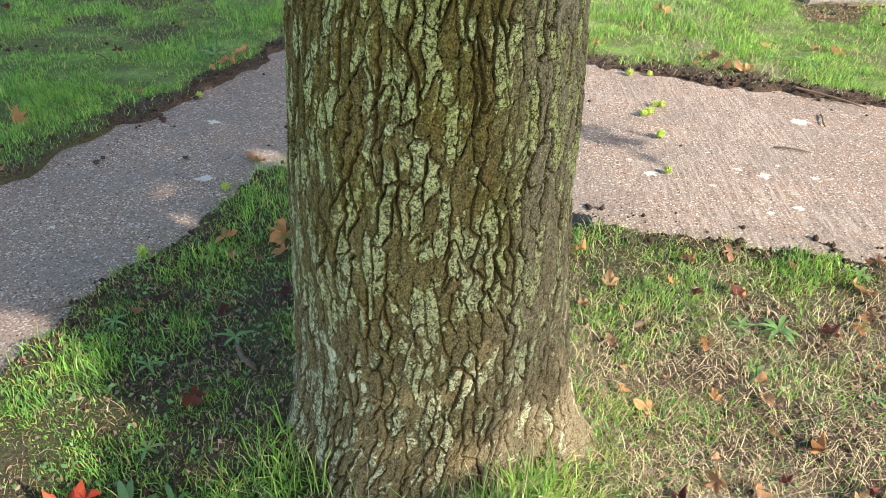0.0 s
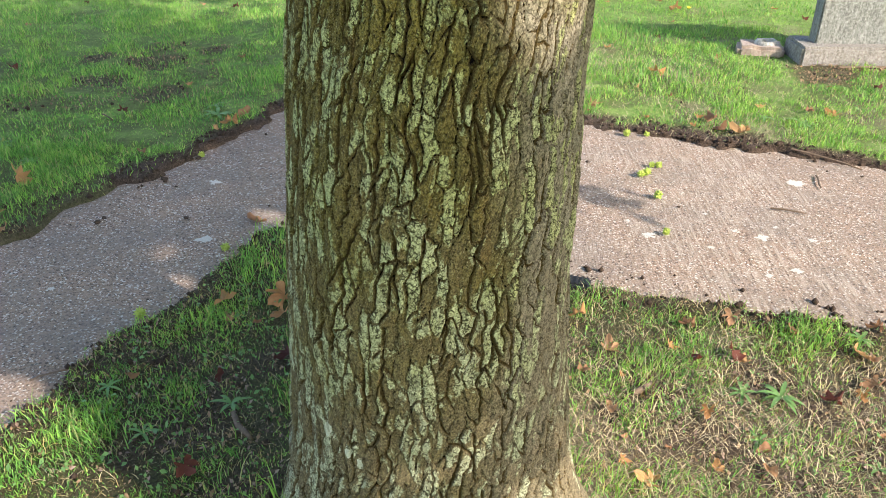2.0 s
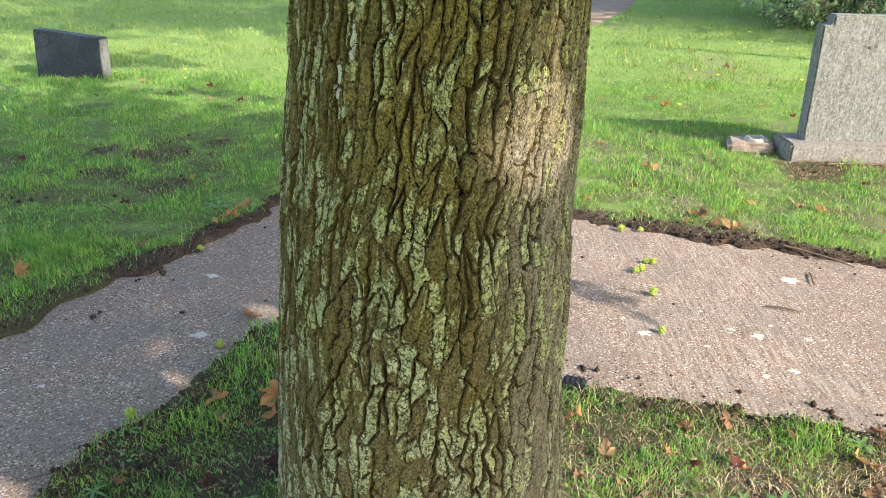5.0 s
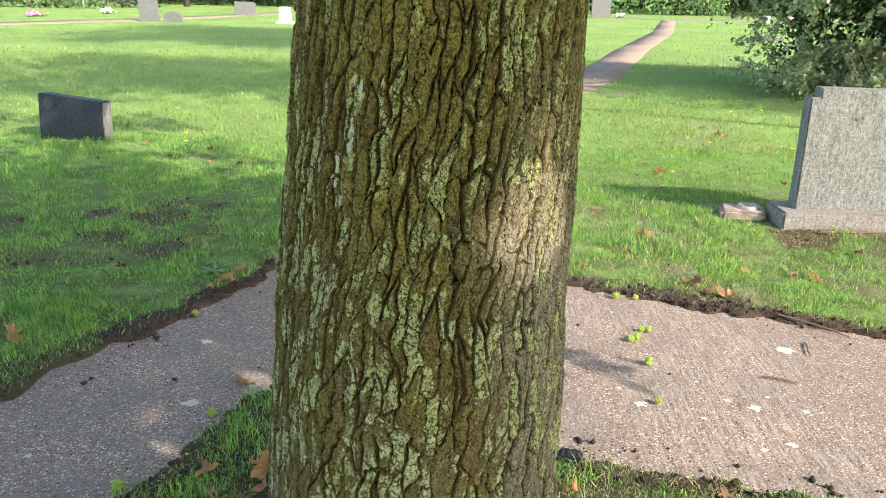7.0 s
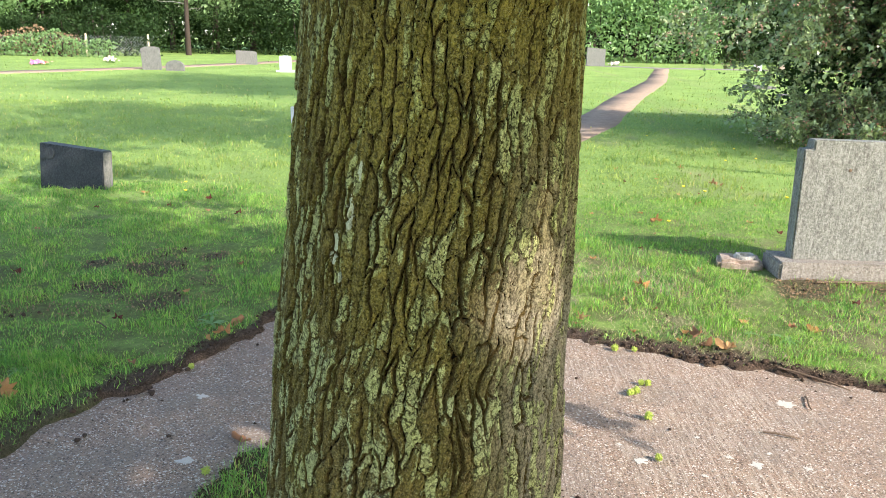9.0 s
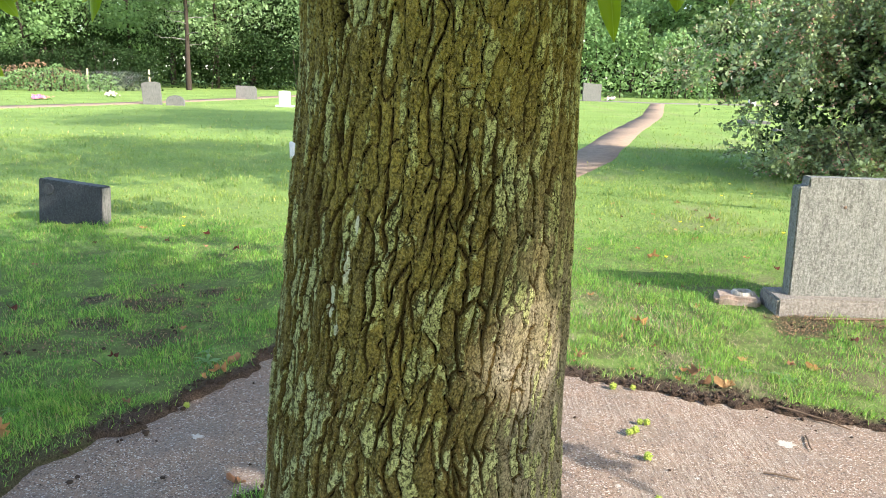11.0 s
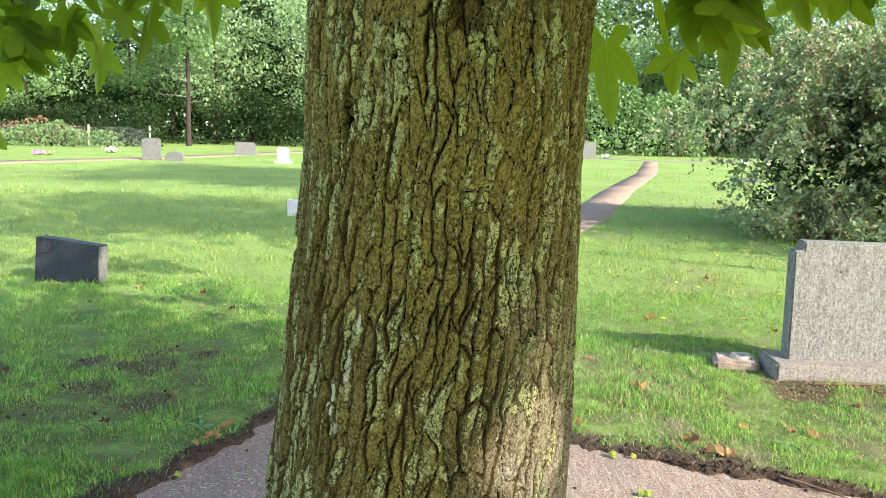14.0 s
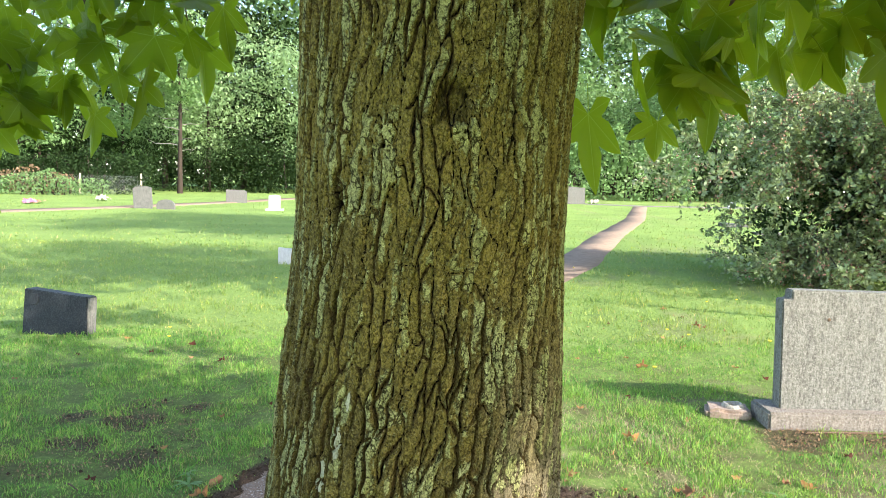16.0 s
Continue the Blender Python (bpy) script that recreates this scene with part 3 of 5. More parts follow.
# sun flecks painted on the trunk: angle, height, two half-widths
SUN_FLECKS = [(-2.03, 1.335, 0.007, 0.026), (-2.13, 1.285, 0.007, 0.032), (-2.06, 1.25, 0.005, 0.018), (-1.97, 1.39, 0.004, 0.014), (-2.2, 0.47, 0.010, 0.024), (-2.02, 0.44, 0.008, 0.018), (-1.93, 0.42, 0.006, 0.018)]


def in_mm(value, theta, z, radius):
    """A field of cell edges, turned into millimetres from the edge along the bark."""
    up = np.gradient(value, z, axis=0)
    across = np.gradient(value, theta, axis=1) / radius
    return np.clip(1000 * value / np.maximum(np.hypot(up, across), 12.0), 0, 12)


def make_trunk():
    front = np.arange(-math.pi / 2 - 1.46, -math.pi / 2 + 1.46, 0.0056)
    back = np.linspace(front[-1], front[0] + 2 * math.pi, 40)[1:-1]
    theta = np.concatenate([front, back])
    z = np.concatenate([np.arange(0.04, 2.0, 0.0026), np.geomspace(2.01, 10.5, 90)])
    th, zz = np.meshgrid(theta, z)
    r, cx, cy = profile(zz)
    turn = (th + math.pi) / (2 * math.pi)
    low = fbm(th * 1.9 + 5, zz * 2.6, 71) - 0.5
    ragged = fbm(th * 60, zz * 120, 75, 3) - 0.5
    rough = fbm(th * 48, zz * 100, 79, 3) - 0.5
    # long plates that lean a little, pointed at both ends and interlaced
    cols = 76
    lean = zz * 0.085 + 0.05 * (vnoise(th * 0.45 + 5, zz * 2.6, 71) - 0.5) + 0.014 * (vnoise(th * 1.3, zz * 11, 72) - 0.5) + 0.009 * (vnoise(th * 4, zz * 28, 73) - 0.5) + 0.006 * (vnoise(th * 13, zz * 75, 89) - 0.5) + 0.0024 * ragged
    u = (turn - lean / 1.4) * cols
    v = zz / 0.078 + 0.5 * (vnoise(th * 14, zz * 9, 74) - 0.5) + 0.05 * ragged
    d1, d2, who = bark_cells(u, v, 3, cols, 0.72)
    edge = in_mm(d2 - d1, theta, z, r)
    f1, f2, piece = bark_cells(u * 1.9 + 0.5 * (vnoise(th * 20, zz * 70, 77) - 0.5), zz / 0.017 + 1.3 * (vnoise(th * 34, zz * 40, 78) - 0.5), 8, cols * 2)
    split = in_mm(f2 - f1, theta, z, r)
    split = split + 6 * (1 - step(0.40, 0.60, vnoise(th * 15 + 3, zz * 26, 80)))
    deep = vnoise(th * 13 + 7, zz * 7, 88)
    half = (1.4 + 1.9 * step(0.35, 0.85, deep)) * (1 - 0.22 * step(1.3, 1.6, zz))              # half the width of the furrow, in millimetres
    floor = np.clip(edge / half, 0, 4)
    full = step(0.40, 0.46, who)
    tall = (0.0024 + 0.0034 * deep) * (1 - 0.3 * step(1.3, 1.6, zz)) * (0.6 + 0.8 * who)
    top = step(0.4, 1.15, floor)
    dome = 0.0008 * step(0.0, 8.0, edge)
    chance = lattice(np.round(who * 4096), 1, 5)
    grown = 0.485 + 0.42 * (chance - 0.55) + 1.25 * (fbm(u * 1.1, zz * 24, 82) - 0.5) + 0.45 * (fbm(th * 3.4, zz * 3.6, 84) - 0.5) + 0.20 * (piece - 0.5)
    bare = step(-1.3, -0.85, th + 0.7 * low) * (1 - step(1.25, 1.6, zz)) * (th < 0.3)
    grown = grown - 0.08 * (1 - step(0.3, 0.8, zz)) - 0.10 * bare - 0.03 * step(1.38, 1.6, zz)
    # a smooth crustless patch at the sunlit spot, paled to brighten it
    sun_patch = np.exp(-((th + 0.97) * 0.21 / 0.045) ** 2 - ((zz - 1.20) / 0.045) ** 2)
    bare = np.maximum(bare, sun_patch)
    grown = grown - 0.35 * sun_patch
    lichen = np.clip(grown, 0, 1) * step(0.8, 1.5, floor)
    h = top * tall + dome + full * 0.0015 * top + 0.0013 * step(0.2, 1.6, split) * top + 0.0011 * step(0.42, 0.58, lichen) + rough * 0.0022 + ragged * 0.0014
    h = h * (1 - 0.75 * step(2.1, 2.6, zz)) * (1 - 0.55 * sun_patch) - 0.0035 + low * 0.007 + 0.005 * (fbm(th * 3.3, zz * 4, 81) - 0.5)
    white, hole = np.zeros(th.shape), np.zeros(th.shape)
    for a, zc, wa, wz in SUN_FLECKS:
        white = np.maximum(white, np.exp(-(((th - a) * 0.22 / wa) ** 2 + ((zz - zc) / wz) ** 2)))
    for a, zc, wa, wz in SCARS:
        hole = np.maximum(hole, 1 - step(0.55, 0.85, np.hypot((th - a) * 0.2 / wa, (zz - zc) / wz) + 0.9 * rough))
    # the knot: a rim of callus round a rough sunken stub, and the collar's two creases below it
    kd = np.maximum(np.abs((th - KNOT[0]) * 0.185), np.abs(zz - KNOT[1]) * 0.9) + 0.012 * rough
    stub = 1 - step(0.014, 0.021, kd)
    h = h + np.exp(-((kd - 0.026) / 0.007) ** 2) * 0.006 - 0.012 * hole - 0.006 * stub + 0.004 * stub * rough * 4
    for s in (-1, 1):
        arm = np.abs((th - KNOT[0]) * 0.185 - s * (0.02 + 0.6 * (KNOT[1] - zz))) + np.where((zz < KNOT[1]) & (zz > KNOT[1] - 0.16), 0, 1)
        h = h + 0.004 * np.exp(-(arm / 0.012) ** 2)
    # root flare
    flare = np.zeros(th.shape)
    for a, amp, tall, narrow in ((-0.22, 0.155, 0.19, 0.42), (-1.95, 0.075, 0.12, 0.30), (-2.75, 0.06, 0.13, 0.35), (-1.25, 0.03, 0.10, 0.25), (2.6, 0.12, 0.17, 0.4), (1.4, 0.13, 0.18, 0.45), (0.6, 0.08, 0.15, 0.35)):
        away = np.angle(np.exp(1j * (th - a)))
        flare += amp * np.exp(-(away / narrow) ** 2) * np.exp(-np.maximum(zz - 0.06, 0) / tall)
    rad = r + h + flare + 0.02 * np.exp(-np.maximum(zz - 0.05, 0) / 0.09)
    x, y = cx + rad * np.cos(th), cy + rad * np.sin(th)
    n = len(theta)
    rows, cols_i = np.arange(len(z) - 1)[:, None] * n, np.arange(n)
    a, b = (rows + cols_i).ravel(), (rows + (cols_i + 1) % n).ravel()
    quads = np.stack([a, b, b + n, a + n], 1)
    lichen *= (1 - hole) * (1 - stub)
    hole = np.maximum(hole, stub * (0.25 + 0.6 * step(-0.05, 0.15, rough)))
    verts = np.stack([x, y, zz], -1).reshape(-1, 3)
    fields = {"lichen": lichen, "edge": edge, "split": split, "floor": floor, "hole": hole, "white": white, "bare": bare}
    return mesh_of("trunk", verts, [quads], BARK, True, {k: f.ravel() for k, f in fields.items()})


def star_leaf(lobes, fold, droop, seed, detail=True):
    """A five-lobed leaf, one unit long, stalk at the origin, tip towards -z, face towards -y."""
    rng = np.random.default_rng(seed)
    rim, vein = [], []
    for k, (a, length) in enumerate(lobes):
        a, length = a + rng.uniform(-5, 5), length * rng.uniform(0.9, 1.08)
        if detail:
            shape = ((-25, 0.55, 0.0), (-15.5, 0.70, 0.0), (-6.5, 0.87, 0.4), (0, 1.0, 1.0), (6.5, 0.87, 0.4), (15.5, 0.70, 0.0), (25, 0.55, 0.0))
        else:
            shape = ((-14, 0.62, 0.0), (0, 1.0, 1.0), (14, 0.62, 0.0))
        for da, f, vn in shape:
            rim.append((a + da, length * f))
            vein.append(vn)
        if k < len(lobes) - 1:
            rim.append(((a + lobes[k + 1][0]) / 2, 0.49 * (length + lobes[k + 1][1]) / 2))
            vein.append(0.0)
    pts = [(0.0, 0.0, 0.0)]
    for a, r in rim:
        x, z = r * math.sin(radians(a)), -r * math.cos(radians(a))
        crease = fold * abs(math.sin(radians(a))) * r
        pts.append((x, -droop * r * r + crease, z + 0.10 * droop * r))
    tris = [(0, k + 1, k) for k in range(1, len(pts) - 1)]
    return np.array(pts), np.array(tris), np.array([1.0] + vein)


LOBES = [(-112, 0.52), (-54, 0.84), (0, 1.0), (54, 0.84), (112, 0.52)]
leaf_meshes = []
for k in range(6):
    pts, tris, vein = star_leaf(LOBES, 0.18 + 0.11 * k, 0.12 + 0.10 * (k % 3), k)
    stalk_v, (sq, st) = tube([(0, 0, 0), (0.02, 0.03, 0.22), (0.05, 0.10, 0.42)], [0.011, 0.009, 0.010], 5)
    faces_t = np.concatenate([tris, st + len(pts)])
    leaf_meshes.append(mesh_of("leaf", np.concatenate([pts, stalk_v]), [sq + len(pts), faces_t], GREEN_LEAF, True, {"vein": np.concatenate([vein, np.ones(len(stalk_v))])}))

sweetgum = thing("sweetgum_tree", (0, 0, 0), "mature sweetgum tree with deeply ridged lichen-covered bark and green star leaves", "tree")
part("trunk", make_trunk(), BARK, sweetgum, "deeply furrowed brown bark with grey-green lichen")


def limb_line(z0, az, reach, rise, seed):
    rng = np.random.default_rng(seed)
    _, cx, cy = profile(np.array(z0))
    pts = []
    for k in range(9):
        f = k / 8
        bend = 0.25 * math.sin(3 * f + seed)
        pts.append((float(cx) + reach * f * math.cos(az + bend * f), float(cy) + reach * f * math.sin(az + bend * f), z0 + rise * math.sin(f * 2.0) * 1.1 + rng.uniform(-0.03, 0.03)))
    return np.array(pts)


BOUGHS = []
for k in range(26):
    z0 = 2.25 + 0.26 * k
    az = 2.399 * k - (0.75 if k else 0.25)
    reach = 3.5 * (1 - 0.085 * max(0, k - 7)) * (0.85 + 0.3 * lattice(k, 3, 1))
    if 0.5 < (az % 6.2832) < 2.7:
        reach = min(reach, 1.2 + 0.11 * k)     # boughs ahead of the camera kept short, so that they stay out of view
    BOUGHS.append(limb_line(z0, az, max(0.7, reach), 0.55, k))
for k, line in enumerate(BOUGHS):
    v, f = tube(line, np.linspace(0.05 - 0.001 * k, 0.006, 9), 7, 0.08, k)
    part("branch", mesh_of("branch", v, f, TWIG, True), TWIG, sweetgum)

# the crown: leaves in sprays round the boughs, dropped where they would block chosen sun rays
centres = []
for k, line in enumerate(BOUGHS):
    for f in np.linspace(0.22, 1.0, 12):
        i = min(7, int(f * 8))
        centres.append(line[i] + (line[i + 1] - line[i]) * (f * 8 - i))
centres = np.array(centres)
pick = RNG.integers(0, len(centres), 30000)
spots = centres[pick] + RNG.normal(0, 1, (len(pick), 3)) * (0.36, 0.36, 0.26)
# loose leaves added out of view to shade the left path and lawn
extra = np.stack([RNG.uniform(0.55, 4.2, 14000), RNG.uniform(-2.3, 2.3, 14000), RNG.uniform(1.8, 4.8, 14000)], 1)
aim = np.stack([RNG.uniform(-6.8, -2.0, 7000), RNG.uniform(5.0, 8.8, 7000), RNG.uniform(4.2, 7.0, 7000)], 1)
aim = aim[fbm(aim[:, 0] * 1.6, aim[:, 1] * 1.6, 62) > 0.41]
spots = np.concatenate([spots, extra, aim - np.stack([DROP[0] * aim[:, 2], DROP[1] * aim[:, 2], 0 * aim[:, 2]], 1)])
# loose unseen leaves, aimed so that their shadows cover the trunk
aim = np.stack([RNG.uniform(-2.3, -0.35, 4200), RNG.uniform(1.2, 2.5, 4200), RNG.uniform(2.6, 6.0, 4200)], 1)
spots = np.concatenate([spots, aim - np.stack([DROP[0] * aim[:, 2], DROP[1] * aim[:, 2], 0 * aim[:, 2]], 1)])
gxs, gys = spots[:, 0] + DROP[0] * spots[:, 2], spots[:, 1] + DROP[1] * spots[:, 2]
dist = np.hypot(spots[:, 0] - 0.1, spots[:, 1])
in_sight = (spots[:, 1] > -0.1) & (np.abs(spots[:, 0] - 0.1) < 0.72 * (spots[:, 1] + 0.35) + 0.25) & (spots[:, 2] < 1.95 + 0.27 * dist)
near_eye = (dist < 0.55) & (spots[:, 2] < 2.3)
_, tcx, tcy = profile(spots[:, 2])
in_trunk = np.hypot(spots[:, 0] - tcx, spots[:, 1] - tcy) < 0.32
needed = (gys > 0.1) & (gxs > -4.5) | (RNG.random(len(spots)) < 0.3)
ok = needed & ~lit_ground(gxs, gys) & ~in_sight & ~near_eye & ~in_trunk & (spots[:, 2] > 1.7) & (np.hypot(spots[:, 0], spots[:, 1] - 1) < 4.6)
spots = spots[ok]
spots = spots[RNG.permutation(len(spots))[:11800]]


def scatter_leaves(spots, size, shape, seed, hang=0.6):
    """Copies of one flat shape at the spots, turned at random and hanging."""
    rng = np.random.default_rng(seed)
    pts, tris, vein = shape
    n = len(spots)
    yaw, pitch, roll = rng.uniform(0, 6.283, n), rng.normal(hang, 0.5, n), rng.normal(0, 0.5, n)
    s = rng.uniform(size[0], size[1], n)
    p = pts[None] * s[:, None, None]
    c, d = np.cos(roll)[:, None], np.sin(roll)[:, None]
    x, y, z = p[..., 0] * c - p[..., 2] * d, p[..., 1], p[..., 0] * d + p[..., 2] * c
    c, d = np.cos(pitch)[:, None], np.sin(pitch)[:, None]
    y, z = y * c - z * d, y * d + z * c
    c, d = np.cos(yaw)[:, None], np.sin(yaw)[:, None]
    x, y = x * c - y * d, x * d + y * c
    verts = np.stack([x, y, z], -1) + spots[:, None]
    faces = tris[None] + (np.arange(n) * len(pts))[:, None, None]
    return verts.reshape(-1, 3), faces.reshape(-1, 3)


v, f = scatter_leaves(spots, (0.10, 0.17), star_leaf([(-118, 0.58), (-60, 0.88), (0, 1.0), (60, 0.88), (118, 0.58)], 0.2, 0.2, 1, False), 5)
# leaves whose blades would block the sun to a chosen spot are left out
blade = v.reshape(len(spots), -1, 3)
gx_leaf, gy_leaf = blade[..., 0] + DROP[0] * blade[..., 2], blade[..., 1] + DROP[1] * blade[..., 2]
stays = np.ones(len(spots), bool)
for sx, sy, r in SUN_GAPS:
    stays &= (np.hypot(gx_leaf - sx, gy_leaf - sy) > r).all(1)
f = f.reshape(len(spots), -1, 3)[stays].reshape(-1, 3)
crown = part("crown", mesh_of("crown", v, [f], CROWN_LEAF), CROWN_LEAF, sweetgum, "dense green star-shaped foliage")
tagged(crown, kind="stuff")

# low sprays that hang into view: twig line, then leaves with their stalk ends on it
SPRAYS = [
    ([(0.95, 0.6, 2.45), (0.78, 1.25, 2.25), (0.66, 1.58, 2.02), (0.56, 1.64, 1.93)], 18, 0.15),
    ([(1.30, 0.7, 2.5), (1.12, 1.4, 2.3), (0.92, 1.75, 2.16), (0.80, 1.80, 2.08)], 12, 0.15),
    ([(1.45, 0.8, 2.5), (1.30, 1.45, 2.28), (1.14, 1.75, 2.12), (1.04, 1.80, 2.06)], 15, 0.15),
    ([(1.35, 1.2, 2.5), (1.25, 1.8, 2.35), (1.08, 2.05, 2.22), (0.98, 2.10, 2.16)], 12, 0.15),
    ([(0.5, 0.9, 2.5), (0.46, 1.38, 2.28), (0.44, 1.50, 2.14), (0.42, 1.54, 2.06)], 16, 0.16),
    # unseen spray, added to cast a twig shadow on the right path
    ([(3.1, 0.45, 2.7), (3.45, 0.58, 2.48), (3.62, 0.66, 2.36), (3.72, 0.72, 2.30)], 10, 0.12),
    ([(-0.5, 1.2, 2.6), (-0.68, 1.95, 2.40), (-0.74, 2.2, 2.22), (-0.74, 2.25, 2.12)], 11, 0.18),
    ([(-0.7, 1.1, 2.6), (-0.92, 1.8, 2.38), (-0.98, 2.1, 2.14), (-0.98, 2.2, 1.99)], 16, 0.15),
    ([(-0.9, 1.0, 2.5), (-1.12, 1.7, 2.25), (-1.20, 2.0, 2.05), (-1.20, 2.1, 1.94)], 16, 0.16),
    ([(-0.8, 1.4, 2.6), (-1.05, 2.1, 2.42), (-1.25, 2.35, 2.25), (-1.35, 2.45, 2.14)], 11, 0.16),
]
# leaves near the spray ends, placed and narrowed to fit the camera's view: tip, length, turn
LOW_LEAVES = [(0.36, 1.45, 1.622, 0.17, 12), (0.488, 1.6, 1.755, 0.16, 75), (0.542, 1.6, 1.756, 0.15, 20), (0.68, 1.7, 1.706, 0.19, -8), (0.735, 1.7, 1.765, 0.15, 40), (0.94, 2.0, 1.861, 0.16, 0), (1.01, 1.6, 1.77, 0.17, 20), (0.62, 1.65, 1.80, 0.14, -35), (1.08, 2.0, 1.93, 0.15, 10),
              (-1.01, 2.2, 1.681, 0.15, 0), (-0.87, 2.2, 1.76, 0.17, -25), (-0.713, 2.3, 1.848, 0.21, 5), (-0.832, 2.2, 1.871, 0.16, -30), (-1.138, 2.1, 1.856, 0.17, 0), (-0.648, 2.3, 1.98, 0.20, 12), (-0.401, 2.2, 2.142, 0.15, 0)]
LOW_LEAVES += [(-1.19, 2.0, 1.61, 0.17, 30), (-1.05, 2.1, 1.75, 0.16, 14), (-1.17, 1.9, 1.47, 0.13, 60)]
for k, (x, y, z, s, yaw) in enumerate(LOW_LEAVES):
    leaf = part("leaf", leaf_meshes[k % 6], None, sweetgum)
    leaf.matrix_basis = pose(x, y, z + s * 0.97, -8 + 5 * (k % 4), 9 * math.sin(k * 2.1), yaw) @ Matrix.Diagonal((s * 0.58, s * 0.9, s * 0.92, 1))
rng = np.random.default_rng(12)
for k, (line, count, size) in enumerate(SPRAYS):
    line = np.array(line)
    v, f = tube(line, [0.007, 0.005, 0.0035, 0.002], 6, 0.1, k)
    part("twig", mesh_of("twig", v, f, TWIG, True), TWIG, sweetgum)
    for j in range(int(count * 1.45)):
        f = rng.uniform(0.18, 1.0) ** 0.75 * 2.999
        i = int(f)
        at = line[i] + (line[i + 1] - line[i]) * (f - i)
        s = size * rng.uniform(0.58, 0.98)
        yaw = math.degrees(math.atan2(at[0] - 0.1, at[1])) * -0.6 + rng.normal(0, 52)
        leaf = part("leaf", leaf_meshes[rng.integers(0, 6)], None, sweetgum)
        turn = pose(0, 0, 0, rng.normal(-14, 20), rng.normal(0, 26), yaw)
        m = turn @ Matrix.Diagonal((s, s, s, 1))
        end = m @ Vector((0.05, 0.10, 0.42))
        spread = Vector(rng.normal(0, 0.065, 3))
        leaf.matrix_basis = Matrix.Translation(Vector(at) - end + spread) @ m

# ---- other trees ----


def leaf_cards(spots, size, seed, up=0.6, ways=None):
    """Small folded leaves, two faces each."""
    rng = np.random.default_rng(seed)
    n = len(spots)
    d = rng.normal(0, 1, (n, 3)) if ways is None else ways.copy()
    d /= np.linalg.norm(d, axis=1)[:, None]
    nor = rng.normal(0, 1, (n, 3)) + (0, 0, up * 2)
    side = np.cross(d, nor)
    side /= np.linalg.norm(side, axis=1)[:, None] + 1e-9
    nor = np.cross(side, d)
    s = rng.uniform(size * 0.6, size * 1.3, n)[:, None]
    a, b = spots - d * s * 0.5, spots + d * s * 0.5
    m = spots + nor * s * 0.1
    verts = np.stack([a, m + side * s * 0.3, b, m - side * s * 0.3], 1).reshape(-1, 3)
    k = np.arange(n) * 4
    return verts, np.stack([k, k + 1, k + 2, k + 3], 1)


def make_tree(height, radius, base, leaves, size, material, seed, label, trunk_r=0.16, lean=(0, 0)):
    """A tree with trunk, limbs and an uneven crown of many small leaves, at the origin."""
    rng = np.random.default_rng(seed)
    tree = thing("tree", (0, 0, 0), label, "tree", "trees round the lawn")
    line = [(0.25 * math.sin(seed + k * 0.7) * k / 6 + lean[0] * (k / 6) ** 1.5, 0.2 * math.cos(seed * 2 + k) * k / 6 + lean[1] * (k / 6) ** 1.5, height * 0.9 * k / 6 - (0.1 if k == 0 else 0)) for k in range(7)]
    v, f = tube(line, np.linspace(trunk_r, 0.03, 7), 9, 0.08, seed)
    part("trunk", mesh_of("trunk", v, f, TRUNK_DARK, True), TRUNK_DARK, tree)
    clumps = []
    for k in range(11):
        z = base + (height * 0.92 - base) * (k + 0.5) / 11
        az = 2.4 * k + seed
        swell = math.sin(math.pi * min(0.97, 0.14 + 0.8 * (z - base) / (height - base)))
        reach = radius * swell * rng.uniform(0.75, 1.15)
        start = np.array([np.interp(z - 0.4, [p[2] for p in line], [p[i] for p in line]) for i in (0, 1)] + [z - 0.4])
        pts = [start + np.array([math.cos(az + 0.2 * f), math.sin(az + 0.2 * f), 0.28]) * (reach, reach, reach) * f for f in (0, 0.3, 0.65, 1.0)]
        v, f = tube(pts, [trunk_r * 0.35, trunk_r * 0.25, trunk_r * 0.14, 0.01], 6, 0.1, seed + k)
        part("limb", mesh_of("limb", v, f, TRUNK_DARK, True), TRUNK_DARK, tree)
        for f in (0.35, 0.55, 0.75, 0.9, 1.05):
            q = start + (pts[3] - start) * f
            for _ in range(3):
                clumps.append((q + rng.normal(0, 0.20 * radius, 3) * (1, 1, 0.6), rng.uniform(0.10, 0.24) * radius))
    per = leaves // len(clumps)
    spots = np.concatenate([c + rng.normal(0, 1, (per, 3)) * (s, s, s * 0.62) for c, s in clumps])
    spots = spots[spots[:, 2] > base * 0.8]
    v, f = leaf_cards(spots, size, seed, 1.5)
    tagged(part("crown", mesh_of("crown", v, [f], material), material, tree), kind="stuff")
    return tree


KINDS = [
    make_tree(11.5, 4.2, 3.0, 6200, 0.31, WOOD_LEAF, 1, "broad green woodland tree behind the graves"),
    make_tree(13.5, 4.6, 3.2, 6200, 0.32, WOOD_LEAF_PALE, 2, "pale green sunlit tree behind the graves"),
    make_tree(15, 4.4, 3.0, 6200, 0.32, WOOD_LEAF, 3, "tall green tree at the edge of the wood"),
    make_tree(9, 4.0, 0.6, 8000, 0.28, WOOD_LEAF_DARK_SHADE, 4, "dark green leafy tree at the edge of the wood"),
]
